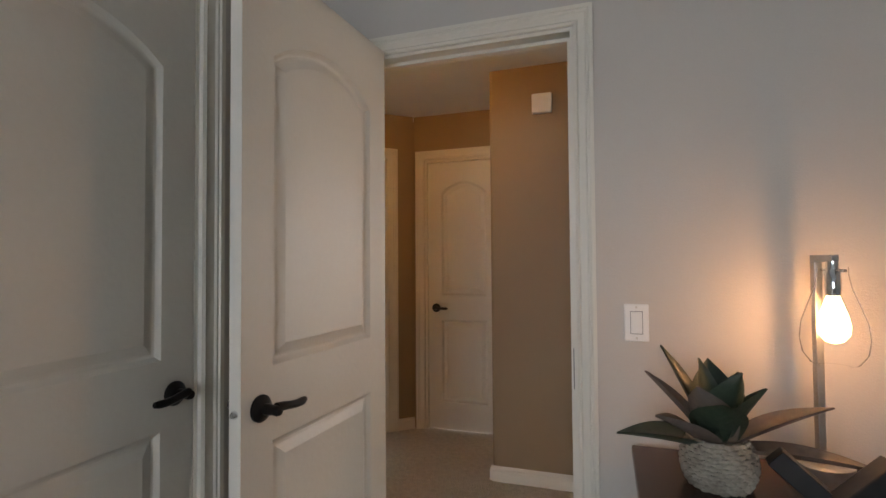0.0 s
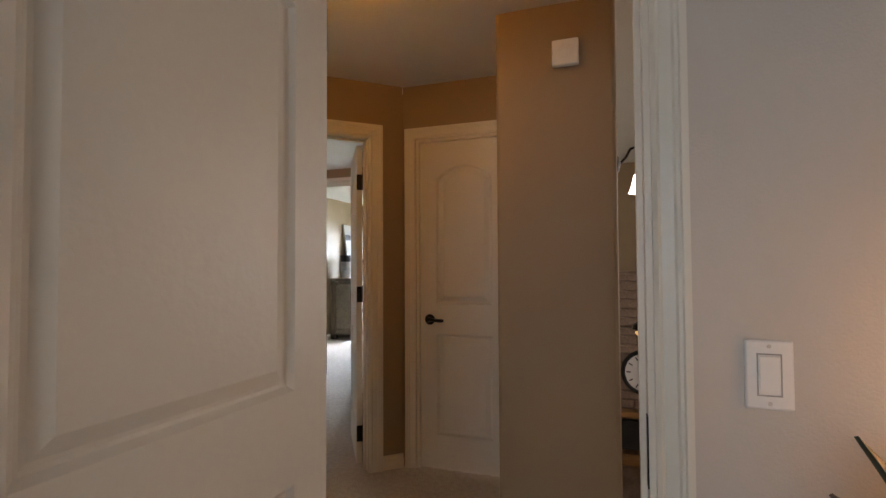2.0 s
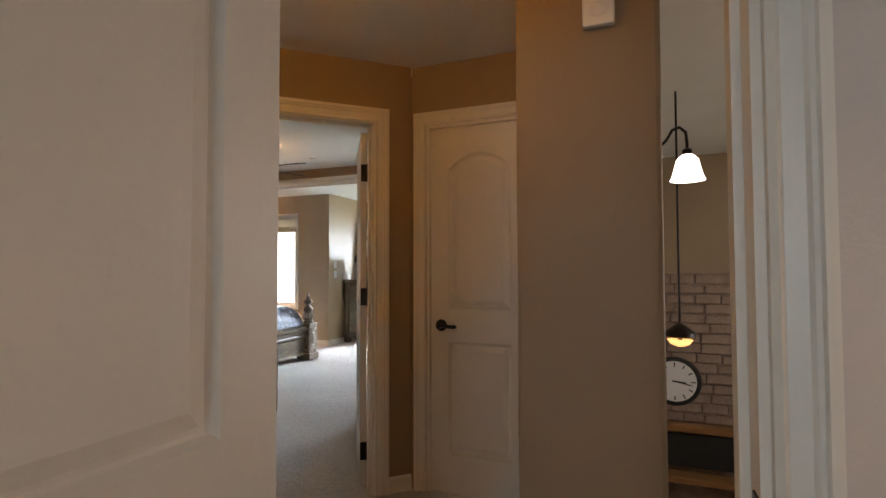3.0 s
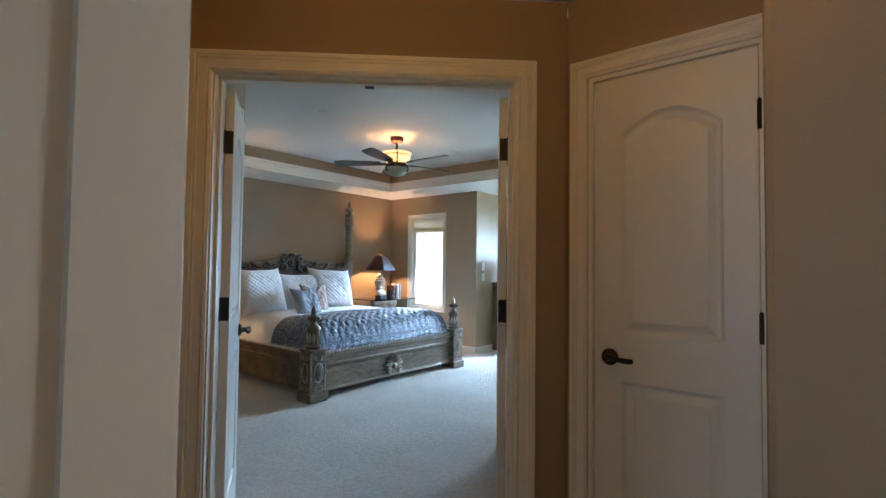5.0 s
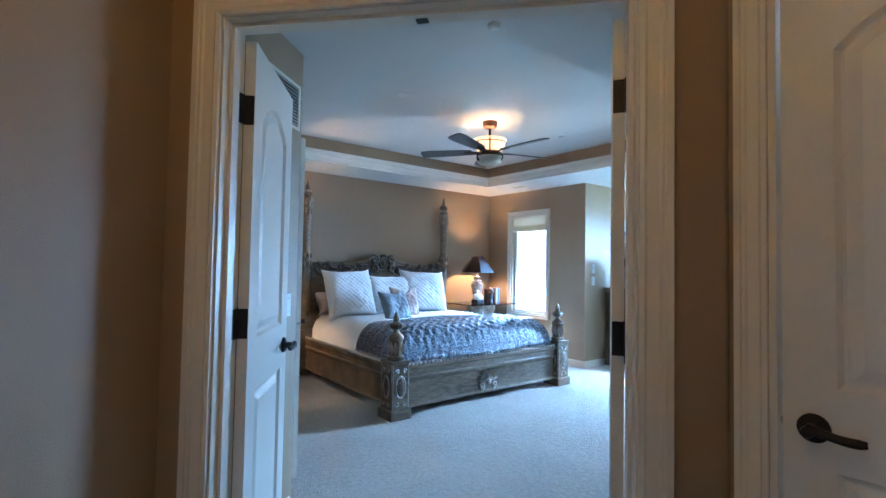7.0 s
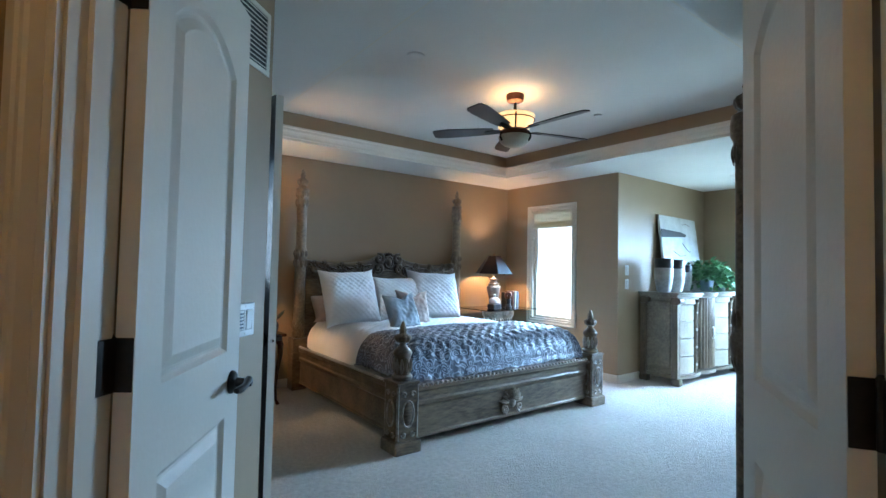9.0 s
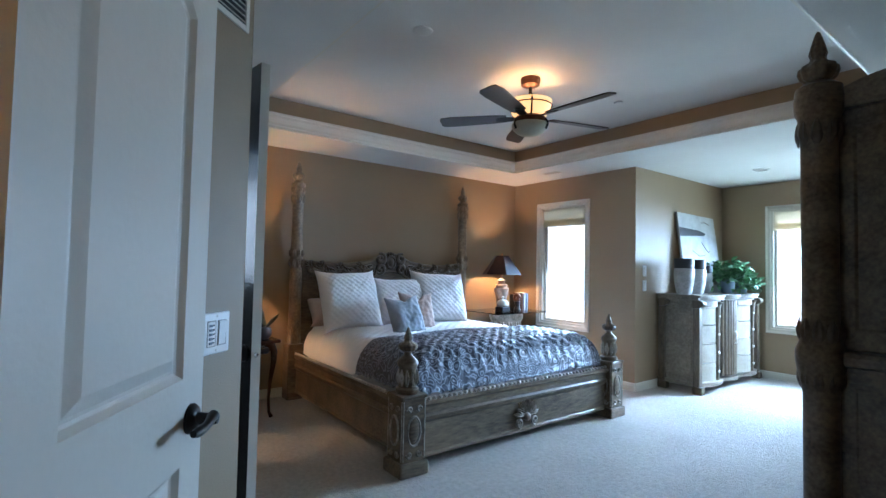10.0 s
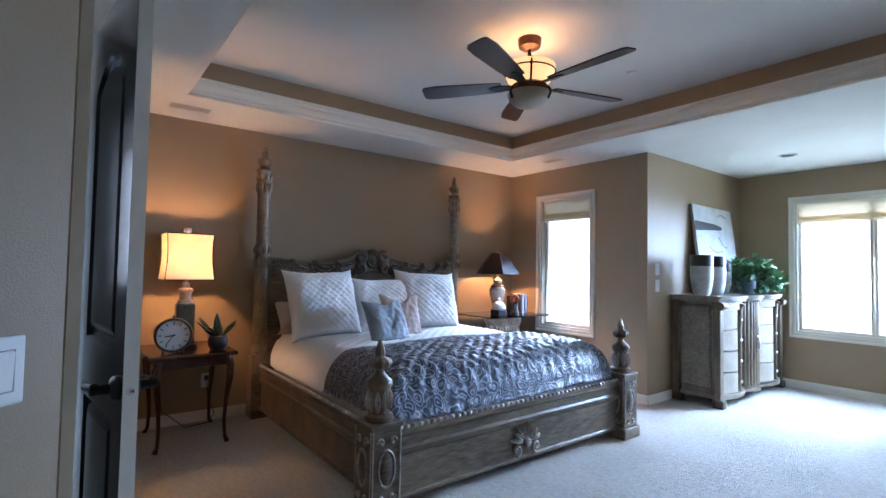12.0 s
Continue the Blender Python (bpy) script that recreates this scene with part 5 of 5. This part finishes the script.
def numeral_clock(name, m, r, label, hour, minute, rim):
    """A round clock facing local -y with twelve hour marks."""
    root = thing(name, m, label, "clock")
    R = Matrix.Rotation(radians(90), 4, "X")
    part("rim", turned([(r * 0.86, 0.0), (r, 0), (r * 1.04, 0.012), (r, 0.03), (r * 0.9, 0.034), (r * 0.86, 0.022), (r * 0.86, 0.0)], 40, R, 0, 0.0, False), rim, root, "", 40)
    part("dial", turned([(r * 0.88, 0.010), (r * 0.88, 0.022)], 40, R), M_DIAL, root, "white dial")
    for i in range(12):
        a = radians(30 * i)
        part("hour_mark", box((-r * 0.025, -0.025, r * 0.62), (r * 0.025, -0.0225, r * 0.80), 0, Matrix.Rotation(a, 4, "Y")), M_BLACK, root)
    for ln, w, a in ((0.45, 0.035, 30 * hour), (0.68, 0.022, 6 * minute)):
        part("hand_bar", box((-r * w, -0.029, -r * 0.1), (r * w, -0.0265, r * ln), 0, Matrix.Rotation(radians(a), 4, "Y")), M_BLACK, root)
    return root


ck = numeral_clock("desk_clock", pose(-5.985, 3.70, 0.765, 0, 0, 80), 0.115, "round black-rimmed desk clock with a white dial", 8.7, 36, M_BLACK)
bm = bmesh.new()
for s in (-1, 1):
    tube(bm, [(s * 0.05, -0.01, -0.10), (s * 0.065, -0.02, -0.125)], 0.008, 6)
tube(bm, [(0.0, -0.01, 0.115), (0.0, -0.01, 0.135)], 0.008, 6)
part("feet", bm, M_BLACK, ck)


def leafy(name, m, pot_prof, pot_mat, label, n, spread_r, high, leaf, mat, seed, drop=0.0):
    root = thing(name, m, label, "plant")
    part("pot", turned(pot_prof, 24), pot_mat, root, "", 40)
    rnd = random.Random(seed)
    rim = pot_prof[-1][1]
    for c in range(3):
        bm = bmesh.new()
        for i in range(n):
            a = rnd.uniform(0, 2 * math.pi)
            rr = spread_r * math.sqrt(rnd.random())
            z = rim + high * rnd.random() * (1 - 0.6 * (rr / spread_r) ** 2) - drop * max(0, rr / spread_r - 0.55) * rnd.random() * 2
            p = Vector((rr * math.cos(a), rr * math.sin(a), z))
            tilt = Euler((rnd.uniform(-0.9, 0.9), rnd.uniform(-0.9, 0.9), a + rnd.uniform(-0.8, 0.8))).to_matrix().to_4x4()
            s = leaf * rnd.uniform(0.6, 1.2)
            mm = Matrix.Translation(p) @ tilt
            pts = [(0, 0, 0), (0.35, 0.42, 0.06), (0.75, 0.30, 0.02), (1.1, 0, -0.12), (0.75, -0.30, 0.02), (0.35, -0.42, 0.06), (0.5, 0, -0.04)]
            v = [bm.verts.new(mm @ (Vector(q) * s)) for q in pts]
            for f in ((0, 1, 6), (1, 2, 6), (2, 3, 6), (3, 4, 6), (4, 5, 6), (5, 0, 6)):
                bm.faces.new([v[j] for j in f])
        part("foliage", bm, mat, root, "", 60)
    bm = bmesh.new()
    for i in range(12):
        a = rnd.uniform(0, 2 * math.pi)
        r = spread_r * rnd.uniform(0.3, 0.9)
        tube(bm, [(0.01 * math.cos(a), 0.01 * math.sin(a), rim - 0.03), (0.5 * r * math.cos(a), 0.5 * r * math.sin(a), rim + high * 0.6), (r * math.cos(a), r * math.sin(a), rim + high * 0.4 - drop * 0.3)], 0.003, 5)
    part("stems", bm, mat, root)
    return root


def spiky(name, m, label):
    root = thing(name, m, label, "plant")
    part("pot", turned([(0.045, 0), (0.068, 0.03), (0.072, 0.07), (0.06, 0.10), (0.055, 0.10)], 24), M_BLACK, root, "round black pot", 40)
    rnd = random.Random(9)
    for i in range(14):
        a, e, ln = rnd.uniform(0, 6.28), rnd.uniform(0.5, 1.45), rnd.uniform(0.11, 0.21)
        bm = bmesh.new()
        leaf_bump(bm, Matrix.Translation((0.02 * math.cos(a), 0.02 * math.sin(a), 0.09)) @ Matrix.Rotation(a, 4, "Z") @ Matrix.Rotation(-e, 4, "Y"), ln, 0.026, 0.012)
        part("leaf", bm, M_LEAF, root, "", 60)


spiky("potted_succulent", pose(-5.98, 3.985, 0.64), "small green succulent in a round black pot")
cb = thing("lamp_cord", pose(0, 0, 0), "black lamp cord trailing to the outlet", "cord")
bm = bmesh.new()
tube(bm, [(-6.26, 3.72, 0.60), (-6.40, 3.66, 0.42), (-6.38, 3.70, 0.15), (-6.33, 3.85, 0.02), (-6.36, 4.02, 0.02), (-6.45, 4.08, 0.06), (-6.46, 4.03, 0.2), (-6.475, 4.02, 0.335)], 0.004, 6)
part("wire", bm, M_BLACK, cb, "", 60)

# ---- bedroom: glass-topped table and lamp on the window side ----
gt = thing("glass_table", pose(-6.15, 7.0, 0), "glass-topped bedside table on a carved pedestal", "table")
part("glass_top", box((-0.31, -0.45, 0.742), (0.31, 0.45, 0.754), 0.003), M_SMOKE, gt, "dark glass top with polished edges")
part("pedestal", turned([(0.19, 0), (0.19, 0.05), (0.14, 0.09), (0.10, 0.16), (0.09, 0.30), (0.12, 0.42), (0.17, 0.52), (0.19, 0.58), (0.18, 0.62), (0.205, 0.66), (0.21, 0.70), (0.19, 0.742)], 32, None, 12, 0.05), M_CARVE, gt, "carved silvered urn pedestal", 60)
collar(gt, Matrix.Identity(4), 0.16, 0.53, 0.15, 12, 0.03)
lr = thing("table_lamp", pose(-6.20, 6.96, 0.754), "lit urn lamp with a dark hexagonal shade", "lamp")
part("foot", turned([(0.07, 0), (0.07, 0.02), (0.05, 0.035), (0.045, 0.06)], 24), M_BLACK, lr)
part("urn", turned([(0.045, 0.06), (0.055, 0.08), (0.07, 0.16), (0.088, 0.24), (0.092, 0.27), (0.075, 0.285), (0.07, 0.30), (0.078, 0.315), (0.05, 0.33), (0.04, 0.35), (0.055, 0.375), (0.03, 0.385), (0.012, 0.40), (0.012, 0.45)], 28, None, 0), M_URN, lr, "marbled cream urn body", 40)
bm = bmesh.new()
lathe(bm, [(0.255, 0.445), (0.085, 0.68)], 6, None, 0, 0, 6)
for f in list(bm.faces):
    if len(f.verts) == 6:
        bm.faces.remove(f)
bmesh.ops.solidify(bm, geom=list(bm.faces), thickness=0.003)
part("shade", bm, M_SHADE, lr, "dark plum hexagonal shade")
part("finial", turned([(0.006, 0.675), (0.012, 0.69), (0.014, 0.70), (0.004, 0.715)], 14), M_OAK, lr)
jar = thing("lidded_jar", pose(-6.05, 6.84, 0.754), "cream lidded jar on a black footed stand", "jar")
part("stand", box((-0.065, -0.065, 0), (0.065, 0.065, 0.06), 0.008), M_BLACK, jar, "black stand with brass studs")
part("body", turned([(0.05, 0.06), (0.072, 0.075), (0.075, 0.10), (0.06, 0.125)], 24), M_CERAM, jar, "", 40)
part("lid", turned([(0.062, 0.125), (0.05, 0.138), (0.015, 0.147), (0.012, 0.16), (0.02, 0.172), (0.012, 0.185), (0.002, 0.19)], 24), M_CERAM, jar, "", 40)
for i, (dx, h, w, mt, lb2) in enumerate(((0.0, 0.20, 0.05, M_BLACK, "black hardback book standing upright"), (0.045, 0.22, 0.03, M_COPPER, "brown hardback book standing upright"), (0.08, 0.225, 0.03, M_CANVAS, "pale hardback book standing upright"), (0.112, 0.215, 0.025, M_POT, "blue hardback book standing upright"))):
    bk = thing("book", pose(-6.12 + dx * 0.3, 7.12 + dx, 0.754, 0, 0, 0), lb2, "book", "books on the glass table")
    part("cover", box((-0.07, -w / 2, 0), (0.07, w / 2, h), 0.003), mt, bk)
sh = thing("shell_ornament", pose(-6.03, 7.07, 0.754), "curled amber shell ornament before the books", "ornament")
bm = bmesh.new()
scroll(bm, 0, 0.16, 0.05, 1.4, 0, 0.024)
part("shell", bm, M_COPPER, sh, "", 60)
part("stem", turned([(0.045, 0), (0.045, 0.02), (0.03, 0.06), (0.035, 0.12)], 18), M_BLACK, sh)

# ---- bedroom: dresser in the alcove ----
dr = thing("dresser", pose(-4.45, 8.68, 0), "washed grey dresser with bowed cream drawers", "dresser")
# local x out into the room, y along the wall
part("body", box((-0.22, -0.73, 0.10), (0.16, 0.73, 0.985), 0.006), M_DRESS, dr)


def bowed(x0, depth, ya, yb, za, zb, k=10, bow=0.06):
    bm = bmesh.new()
    pts = [(x0, yb), (x0, ya)]
    for i in range(k + 1):
        f = i / k
        pts.append((x0 + depth + bow * math.sin(math.pi * f), ya + (yb - ya) * f))
    prism(bm, pts, za, zb)
    return bm


for ya, yb in ((-0.70, -0.20), (0.20, 0.70)):
    for r in range(4):
        za = 0.115 + r * 0.20
        zb = za + 0.192 if r < 3 else 0.90
        d = part("drawer", bowed(0.14, 0.03, ya + 0.05, yb - 0.02, za, zb), M_DRAWER, dr, "bowed cream drawer front")
        part("knob", turned([(0.012, 0), (0.010, 0.015), (0.018, 0.025), (0.012, 0.034)], 12, Matrix.Translation((0.225, (ya + yb) / 2 + 0.07, (za + zb) / 2)) @ Matrix.Rotation(radians(90), 4, "Y")), M_NAIL, d)
    part("top_drawer", bowed(0.14, 0.05, ya + 0.04, yb + 0.0, 0.905, 0.975), M_DRAWER, dr, "narrow cream top drawer")
    bm = bmesh.new()
    yy = (ya + yb) / 2 + 0.07
    tube(bm, [(0.222, yy, 0.12), (0.225, yy, 0.40), (0.225, yy, 0.70), (0.232, yy, 0.92), (0.245, yy, 0.965)], 0.028, 8, [1, 1, 1, 1.2, 1.5])
    part("pilaster", bm, M_GLAZE, dr, "grey carved pilaster", 60)
for i in range(9):
    f = (i + 0.5) / 9
    y = -0.19 + 0.38 * f
    bm = bmesh.new()
    tube(bm, [(0.18 + 0.05 * math.sin(math.pi * f), y, 0.13), (0.18 + 0.05 * math.sin(math.pi * f), y, 0.97)], 0.021, 8)
    part("reed", bm, M_GLAZE, dr, "", 60)
bm = bmesh.new()
tube(bm, [(0.245, 0.03, 0.62), (0.262, 0.03, 0.60), (0.262, 0.03, 0.50), (0.245, 0.03, 0.48)], 0.010, 8)
part("door_pull", bm, M_NAIL, dr, "pewter pull", 60)


def outline_top(e, z0, z1):
    bm = bmesh.new()
    pts = [(-0.24, 0.76 + e), (-0.24, -0.76 - e)]
    for c, w, b in ((-0.46, 0.30, 0.075), (0.0, 0.20, 0.075), (0.46, 0.30, 0.075)):
        for i in range(9):
            f = i / 8
            pts.append((0.195 + e + b * math.sin(math.pi * f), c - w + 2 * w * f))
    prism(bm, pts, z0, z1)
    return bm


part("top", outline_top(0.012, 0.985, 1.012), M_DRESS, dr, "shaped grey top")
part("top_edge", outline_top(0.03, 1.012, 1.034), M_DRESS, dr)
part("base_moulding", outline_top(0.0, 0.075, 0.115), M_DRESS, dr)
for x, y in ((0.19, -0.74), (0.19, 0.74), (-0.19, -0.74), (-0.19, 0.74)):
    bm = bmesh.new()
    s = 1 if y > 0 else -1
    hexa(bm, (x - 0.035, y - 0.035, 0.08), (x + 0.035, y + 0.035, 0.90), None, 0.006)
    hexa(bm, (x - 0.042, y - 0.042, 0.90), (x + 0.045, y + 0.042, 0.985), None, 0.01)
    hexa(bm, (x - 0.045, y - 0.04, 0), (x + 0.06, y + 0.04, 0.08), None, 0.014)
    c = part("corner_post", bm, M_GLAZE, dr, "grey corner post with carved foot")
    bm = bmesh.new()
    lathe(bm, [(0.03, -0.045), (0.034, -0.02), (0.034, 0.02), (0.03, 0.045)], 16, Matrix.Translation((x + 0.045, y, 0.945)) @ Matrix.Rotation(radians(90), 4, "X"))
    part("volute", bm, M_GLAZE, c, "", 50)
bm = bmesh.new()
terraces(bm, [(-0.17, 0.16), (0.13, 0.16), (0.13, 0.95), (-0.17, 0.95)], [(0.0, 0.0), (0.012, 0.01), (0.03, 0.004), (0.034, 0.002)])
bmesh.ops.transform(bm, matrix=Matrix.Translation((0, -0.732, 0)), verts=bm.verts)
part("side_panel", bm, M_DRESS, dr, "raised side panel")

ZD = 1.034
VG = "vases on the dresser"
VP = [(0.055, 0), (0.072, 0.02), (0.090, 0.12), (0.096, 0.20), (0.094, 0.25), (0.090, 0.262)]
for x, y, s in ((-4.42, 7.97, 1.08), (-4.40, 8.20, 1.06), (-4.52, 8.66, 0.9)):
    v = thing("ceramic_vase", pose(x, y, ZD), "mottled grey ceramic vase with a dark glazed rim", "vase", VG)
    part("body", turned([(r * s, z * s) for r, z in VP], 28), M_STONEV, v, "", 40)
    part("neck", turned([(0.091 * s, 0.262 * s), (0.094 * s, 0.30 * s), (0.094 * s, 0.36 * s), (0.088 * s, 0.36 * s), (0.086 * s, 0.28 * s)], 28), M_BLACK, v, "dark glazed neck", 40)
art = thing("abstract_painting", Matrix.Translation((-4.555, 8.75, ZD)) @ Matrix.Rotation(radians(90), 4, "Z") @ Matrix.Rotation(radians(-8), 4, "X") @ Matrix.Rotation(radians(1), 4, "Y"), "unframed pale abstract painting leaning on the wall", "painting")
part("canvas", box((-0.46, -0.015, 0), (0.46, 0.015, 0.95), 0.003), M_CANVAS, art)
bm = bmesh.new()
prism(bm, [(-0.455, 0.66), (-0.05, 0.69), (0.14, 0.70), (0.18, 0.735), (0.02, 0.76), (-0.455, 0.77)], 0.0155, 0.0175, UP)
part("dark_stroke", bm, M_BLACK, art, "broad dark brush stroke")
bm = bmesh.new()
for pts in (((0.05, 0.62), (0.12, 0.55), (0.20, 0.50), (0.24, 0.52)), ((0.10, 0.86), (0.20, 0.88), (0.30, 0.85)), ((-0.2, 0.50), (-0.05, 0.44), (0.1, 0.46))):
    tube(bm, [(x, -0.0155, z) for x, z in pts], 0.005, 5)
part("fine_strokes", bm, M_DRESS, art, "thin grey brush strokes")
leafy("ivy_plant", pose(-4.40, 8.98, ZD), [(0.06, 0), (0.075, 0.04), (0.08, 0.15), (0.075, 0.16)], M_POT, "trailing green ivy in a blue-grey pot", 190, 0.29, 0.25, 0.072, M_LEAF2, 3, 0.18)
leafy("ivy_plant", pose(-4.36, 9.28, ZD), [(0.05, 0), (0.06, 0.04), (0.065, 0.12), (0.06, 0.13)], M_POT, "trailing green ivy in a blue-grey pot", 110, 0.20, 0.16, 0.062, M_LEAF2, 5, 0.18)

# ---- bedroom: armoire ----
ar_ = thing("armoire", pose(-2.19, 5.68, 0), "tall dark carved armoire with finials", "armoire")
part("lower_case", box((-0.24, -0.58, 0.09), (0.24, 0.58, 0.92), 0.008), M_BED, ar_)
part("upper_case", box((-0.23, -0.57, 0.98), (0.24, 0.57, 1.95), 0.008), M_BED, ar_)
part("waist", box((-0.275, -0.63, 0.92), (0.24, 0.63, 0.98), 0.02), M_BED, ar_, "stepped waist moulding")
part("base", box((-0.27, -0.62, 0), (0.24, 0.62, 0.09), 0.012), M_BED, ar_)
bm = bmesh.new()
k = 20
prism(bm, [(0.22, 1.95), (-0.22, 1.95)] + [(-0.22 + 0.44 * i / k, 1.98 + 0.07 * math.sin(math.pi * i / k) ** 0.8) for i in range(k + 1)], 0.58, 0.60, UP)
part("side_crest", bm, M_BED, ar_, "arched crest")
part("cornice", box((-0.25, -0.60, 1.93), (0.24, 0.60, 1.965), 0.012), M_BED, ar_)
for y in (-0.60, 0.60):
    T = Matrix.Translation((-0.245, y, 0))
    p = part("corner_column", turned([(0.065, 0.09), (0.075, 0.13), (0.06, 0.16), (0.06, 0.80), (0.075, 0.86), (0.08, 0.90), (0.085, 0.93), (0.085, 0.97), (0.072, 1.0), (0.062, 1.06), (0.062, 1.80), (0.074, 1.84), (0.07, 1.90), (0.082, 1.93), (0.085, 1.98), (0.078, 2.03), (0.05, 2.05)], 28, T), M_BED, ar_, "turned corner column", 40)
    for z, h in ((0.82, 0.09), (1.0, 0.10), (1.79, 0.11)):
        collar(p, T, 0.066, z, h, 9, 0.014, M_CARVE2)
    part("finial", turned([(r * 1.35, z * 1.48 + 2.05) for r, z in FIN], 40, T, 10, 0.15), M_BED, p, "", 60)
for y in (-0.29, 0.29):
    for z0, z1 in ((0.15, 0.86), (1.04, 1.88)):
        bm = bmesh.new()
        terraces(bm, [(-0.24, z0), (0.24, z0), (0.24, z1), (-0.24, z1)], [(0, 0.0), (0.0, 0.018), (0.05, 0.018), (0.06, 0.008), (0.085, 0.014)])
        bmesh.ops.transform(bm, matrix=Matrix.Translation((-0.235, y, 0)) @ Matrix.Rotation(radians(-90), 4, "Z"), verts=bm.verts)
        part("cabinet_door", bm, M_BED, ar_, "panelled cabinet door")
for z0, z1 in ((0.15, 0.86), (1.04, 1.88)):
    bm = bmesh.new()
    terraces(bm, [(-0.16, z0), (0.21, z0), (0.21, z1), (-0.16, z1)], [(0, 0.0), (0.0, 0.008), (0.02, 0.008), (0.03, 0.002)])
    bmesh.ops.transform(bm, matrix=Matrix.Translation((0, -0.575, 0)), verts=bm.verts)
    part("side_panel", bm, M_BED, ar_, "framed side panel")

# ---- landing and the tall room beyond ----
sc = thing("wall_sconce", pose(-0.12, 3.40, 1.80), "bronze wall sconce with a lit bell shade", "sconce")
part("plate", turned([(0.05, 0), (0.05, 0.01), (0.035, 0.02), (0.01, 0.025)], 20, Matrix.Rotation(radians(90), 4, "Y")), M_BRONZE, sc)
bm = bmesh.new()
tube(bm, [(0.02, 0, 0.0), (0.05, 0, 0.03), (0.075, 0, 0.075), (0.105, 0, 0.085), (0.13, 0, 0.06), (0.135, 0, 0.01), (0.135, 0, -0.02)], 0.007, 8)
part("arm", bm, M_BRONZE, sc, "", 60)
part("holder", turned([(0.022, -0.045), (0.02, -0.02), (0.008, -0.012)], 16, Matrix.Translation((0.135, 0, 0))), M_BRONZE, sc)
bs = part("bell_shade", turned([(0.074, -0.16), (0.066, -0.145), (0.056, -0.11), (0.045, -0.065), (0.026, -0.045)], 28, Matrix.Translation((0.135, 0, 0))), M_SCONCE, sc, "glowing frosted bell shade", 60)
bs.visible_shadow = False
chim = tagged(part("stone_chimney", box((-0.1, 8.90, -2.8), (1.7, 9.06, 1.14), 0.01), M_STONE), "stacked ledge-stone chimney breast", "fireplace")
rnd = random.Random(2)
z = -1.0
shapes = []
for i in range(4):
    b = bmesh.new()
    hexa(b, (0, -0.03 - 0.012 * i, 0), (0.26 + 0.06 * i, 0, 0.115 + 0.02 * (i % 2)), None, 0.012, 1)
    me = bpy.data.meshes.new("stone")
    b.to_mesh(me)
    b.free()
    me.materials.append(M_STONE)
    shapes.append(me)
while z < 1.02:
    x = -0.10
    while x < 1.3:
        i = rnd.randrange(4)
        s = new("stone", shapes[i])
        s.location = (x, 8.905, z)
        s.parent = chim
        x += 0.27 + 0.06 * i
    z += 0.142
numeral_clock("wall_clock", at_wall((0.327, 8.85, -0.43), 0), 0.34, "large black-rimmed round wall clock", 3.2, 17, M_BLACK)
for z, d, mt, lb3 in ((-1.10, 0.20, M_OAK, "golden oak mantel shelf"), (-1.80, 0.26, M_OAK, "golden oak shelf above the hearth")):
    tagged(part("mantel_shelf", box((-0.1, 8.87 - d, z), (1.6, 8.87, z + 0.09), 0.01), mt), lb3, "mantel")
tv = thing("television", pose(0.5, 8.80, -1.62), "black television below the mantel shelf", "television")
part("screen", box((-0.55, -0.02, 0), (0.55, 0.02, 0.46), 0.01), M_BLACK, tv)
pd = thing("pendant_lamp", pose(0.18, 6.0, 2.9), "bronze pendant lamp with a lit amber bowl", "pendant lamp")
part("rod", turned([(0.010, 0), (0.010, -2.20)], 10), M_BRONZE, pd)
part("crown", turned([(0.01, -2.18), (0.05, -2.20), (0.13, -2.26), (0.14, -2.30), (0.12, -2.31)], 24), M_BRONZE, pd, "", 40)
part("bowl", turned([(0.11, -2.335), (0.08, -2.375), (0.03, -2.395), (0.005, -2.40)], 24), M_BOWL, pd, "lit amber glass bowl", 40)
part("stem", turned([(0.02, -2.30), (0.02, -2.35)], 10), M_BRONZE, pd)

# made-up fixture, out of view, that carries the warm fill bulb
ch = thing("chandelier", pose(2.3, 3.75, 2.9), "added unseen fill lamp, a glowing globe on a bronze rod", "chandelier")
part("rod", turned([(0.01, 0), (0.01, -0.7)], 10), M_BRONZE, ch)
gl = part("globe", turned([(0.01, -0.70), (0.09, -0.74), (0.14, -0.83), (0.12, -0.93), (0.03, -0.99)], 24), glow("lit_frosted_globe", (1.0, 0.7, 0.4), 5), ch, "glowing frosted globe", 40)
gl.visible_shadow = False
hf = thing("hall_ceiling_light", pose(-1.15, 2.15, 2.41), "small frosted dome light on the hall ceiling", "ceiling light")
part("base", turned([(0.10, 0), (0.10, -0.02), (0.09, -0.025)], 28), M_BRONZE, hf)
dm = part("dome", turned([(0.09, -0.025), (0.085, -0.06), (0.06, -0.09), (0.02, -0.105), (0.004, -0.107)], 28), glow("lit_dome", (1.0, 0.62, 0.3), 3), hf, "glowing frosted dome", 40)
dm.visible_shadow = False
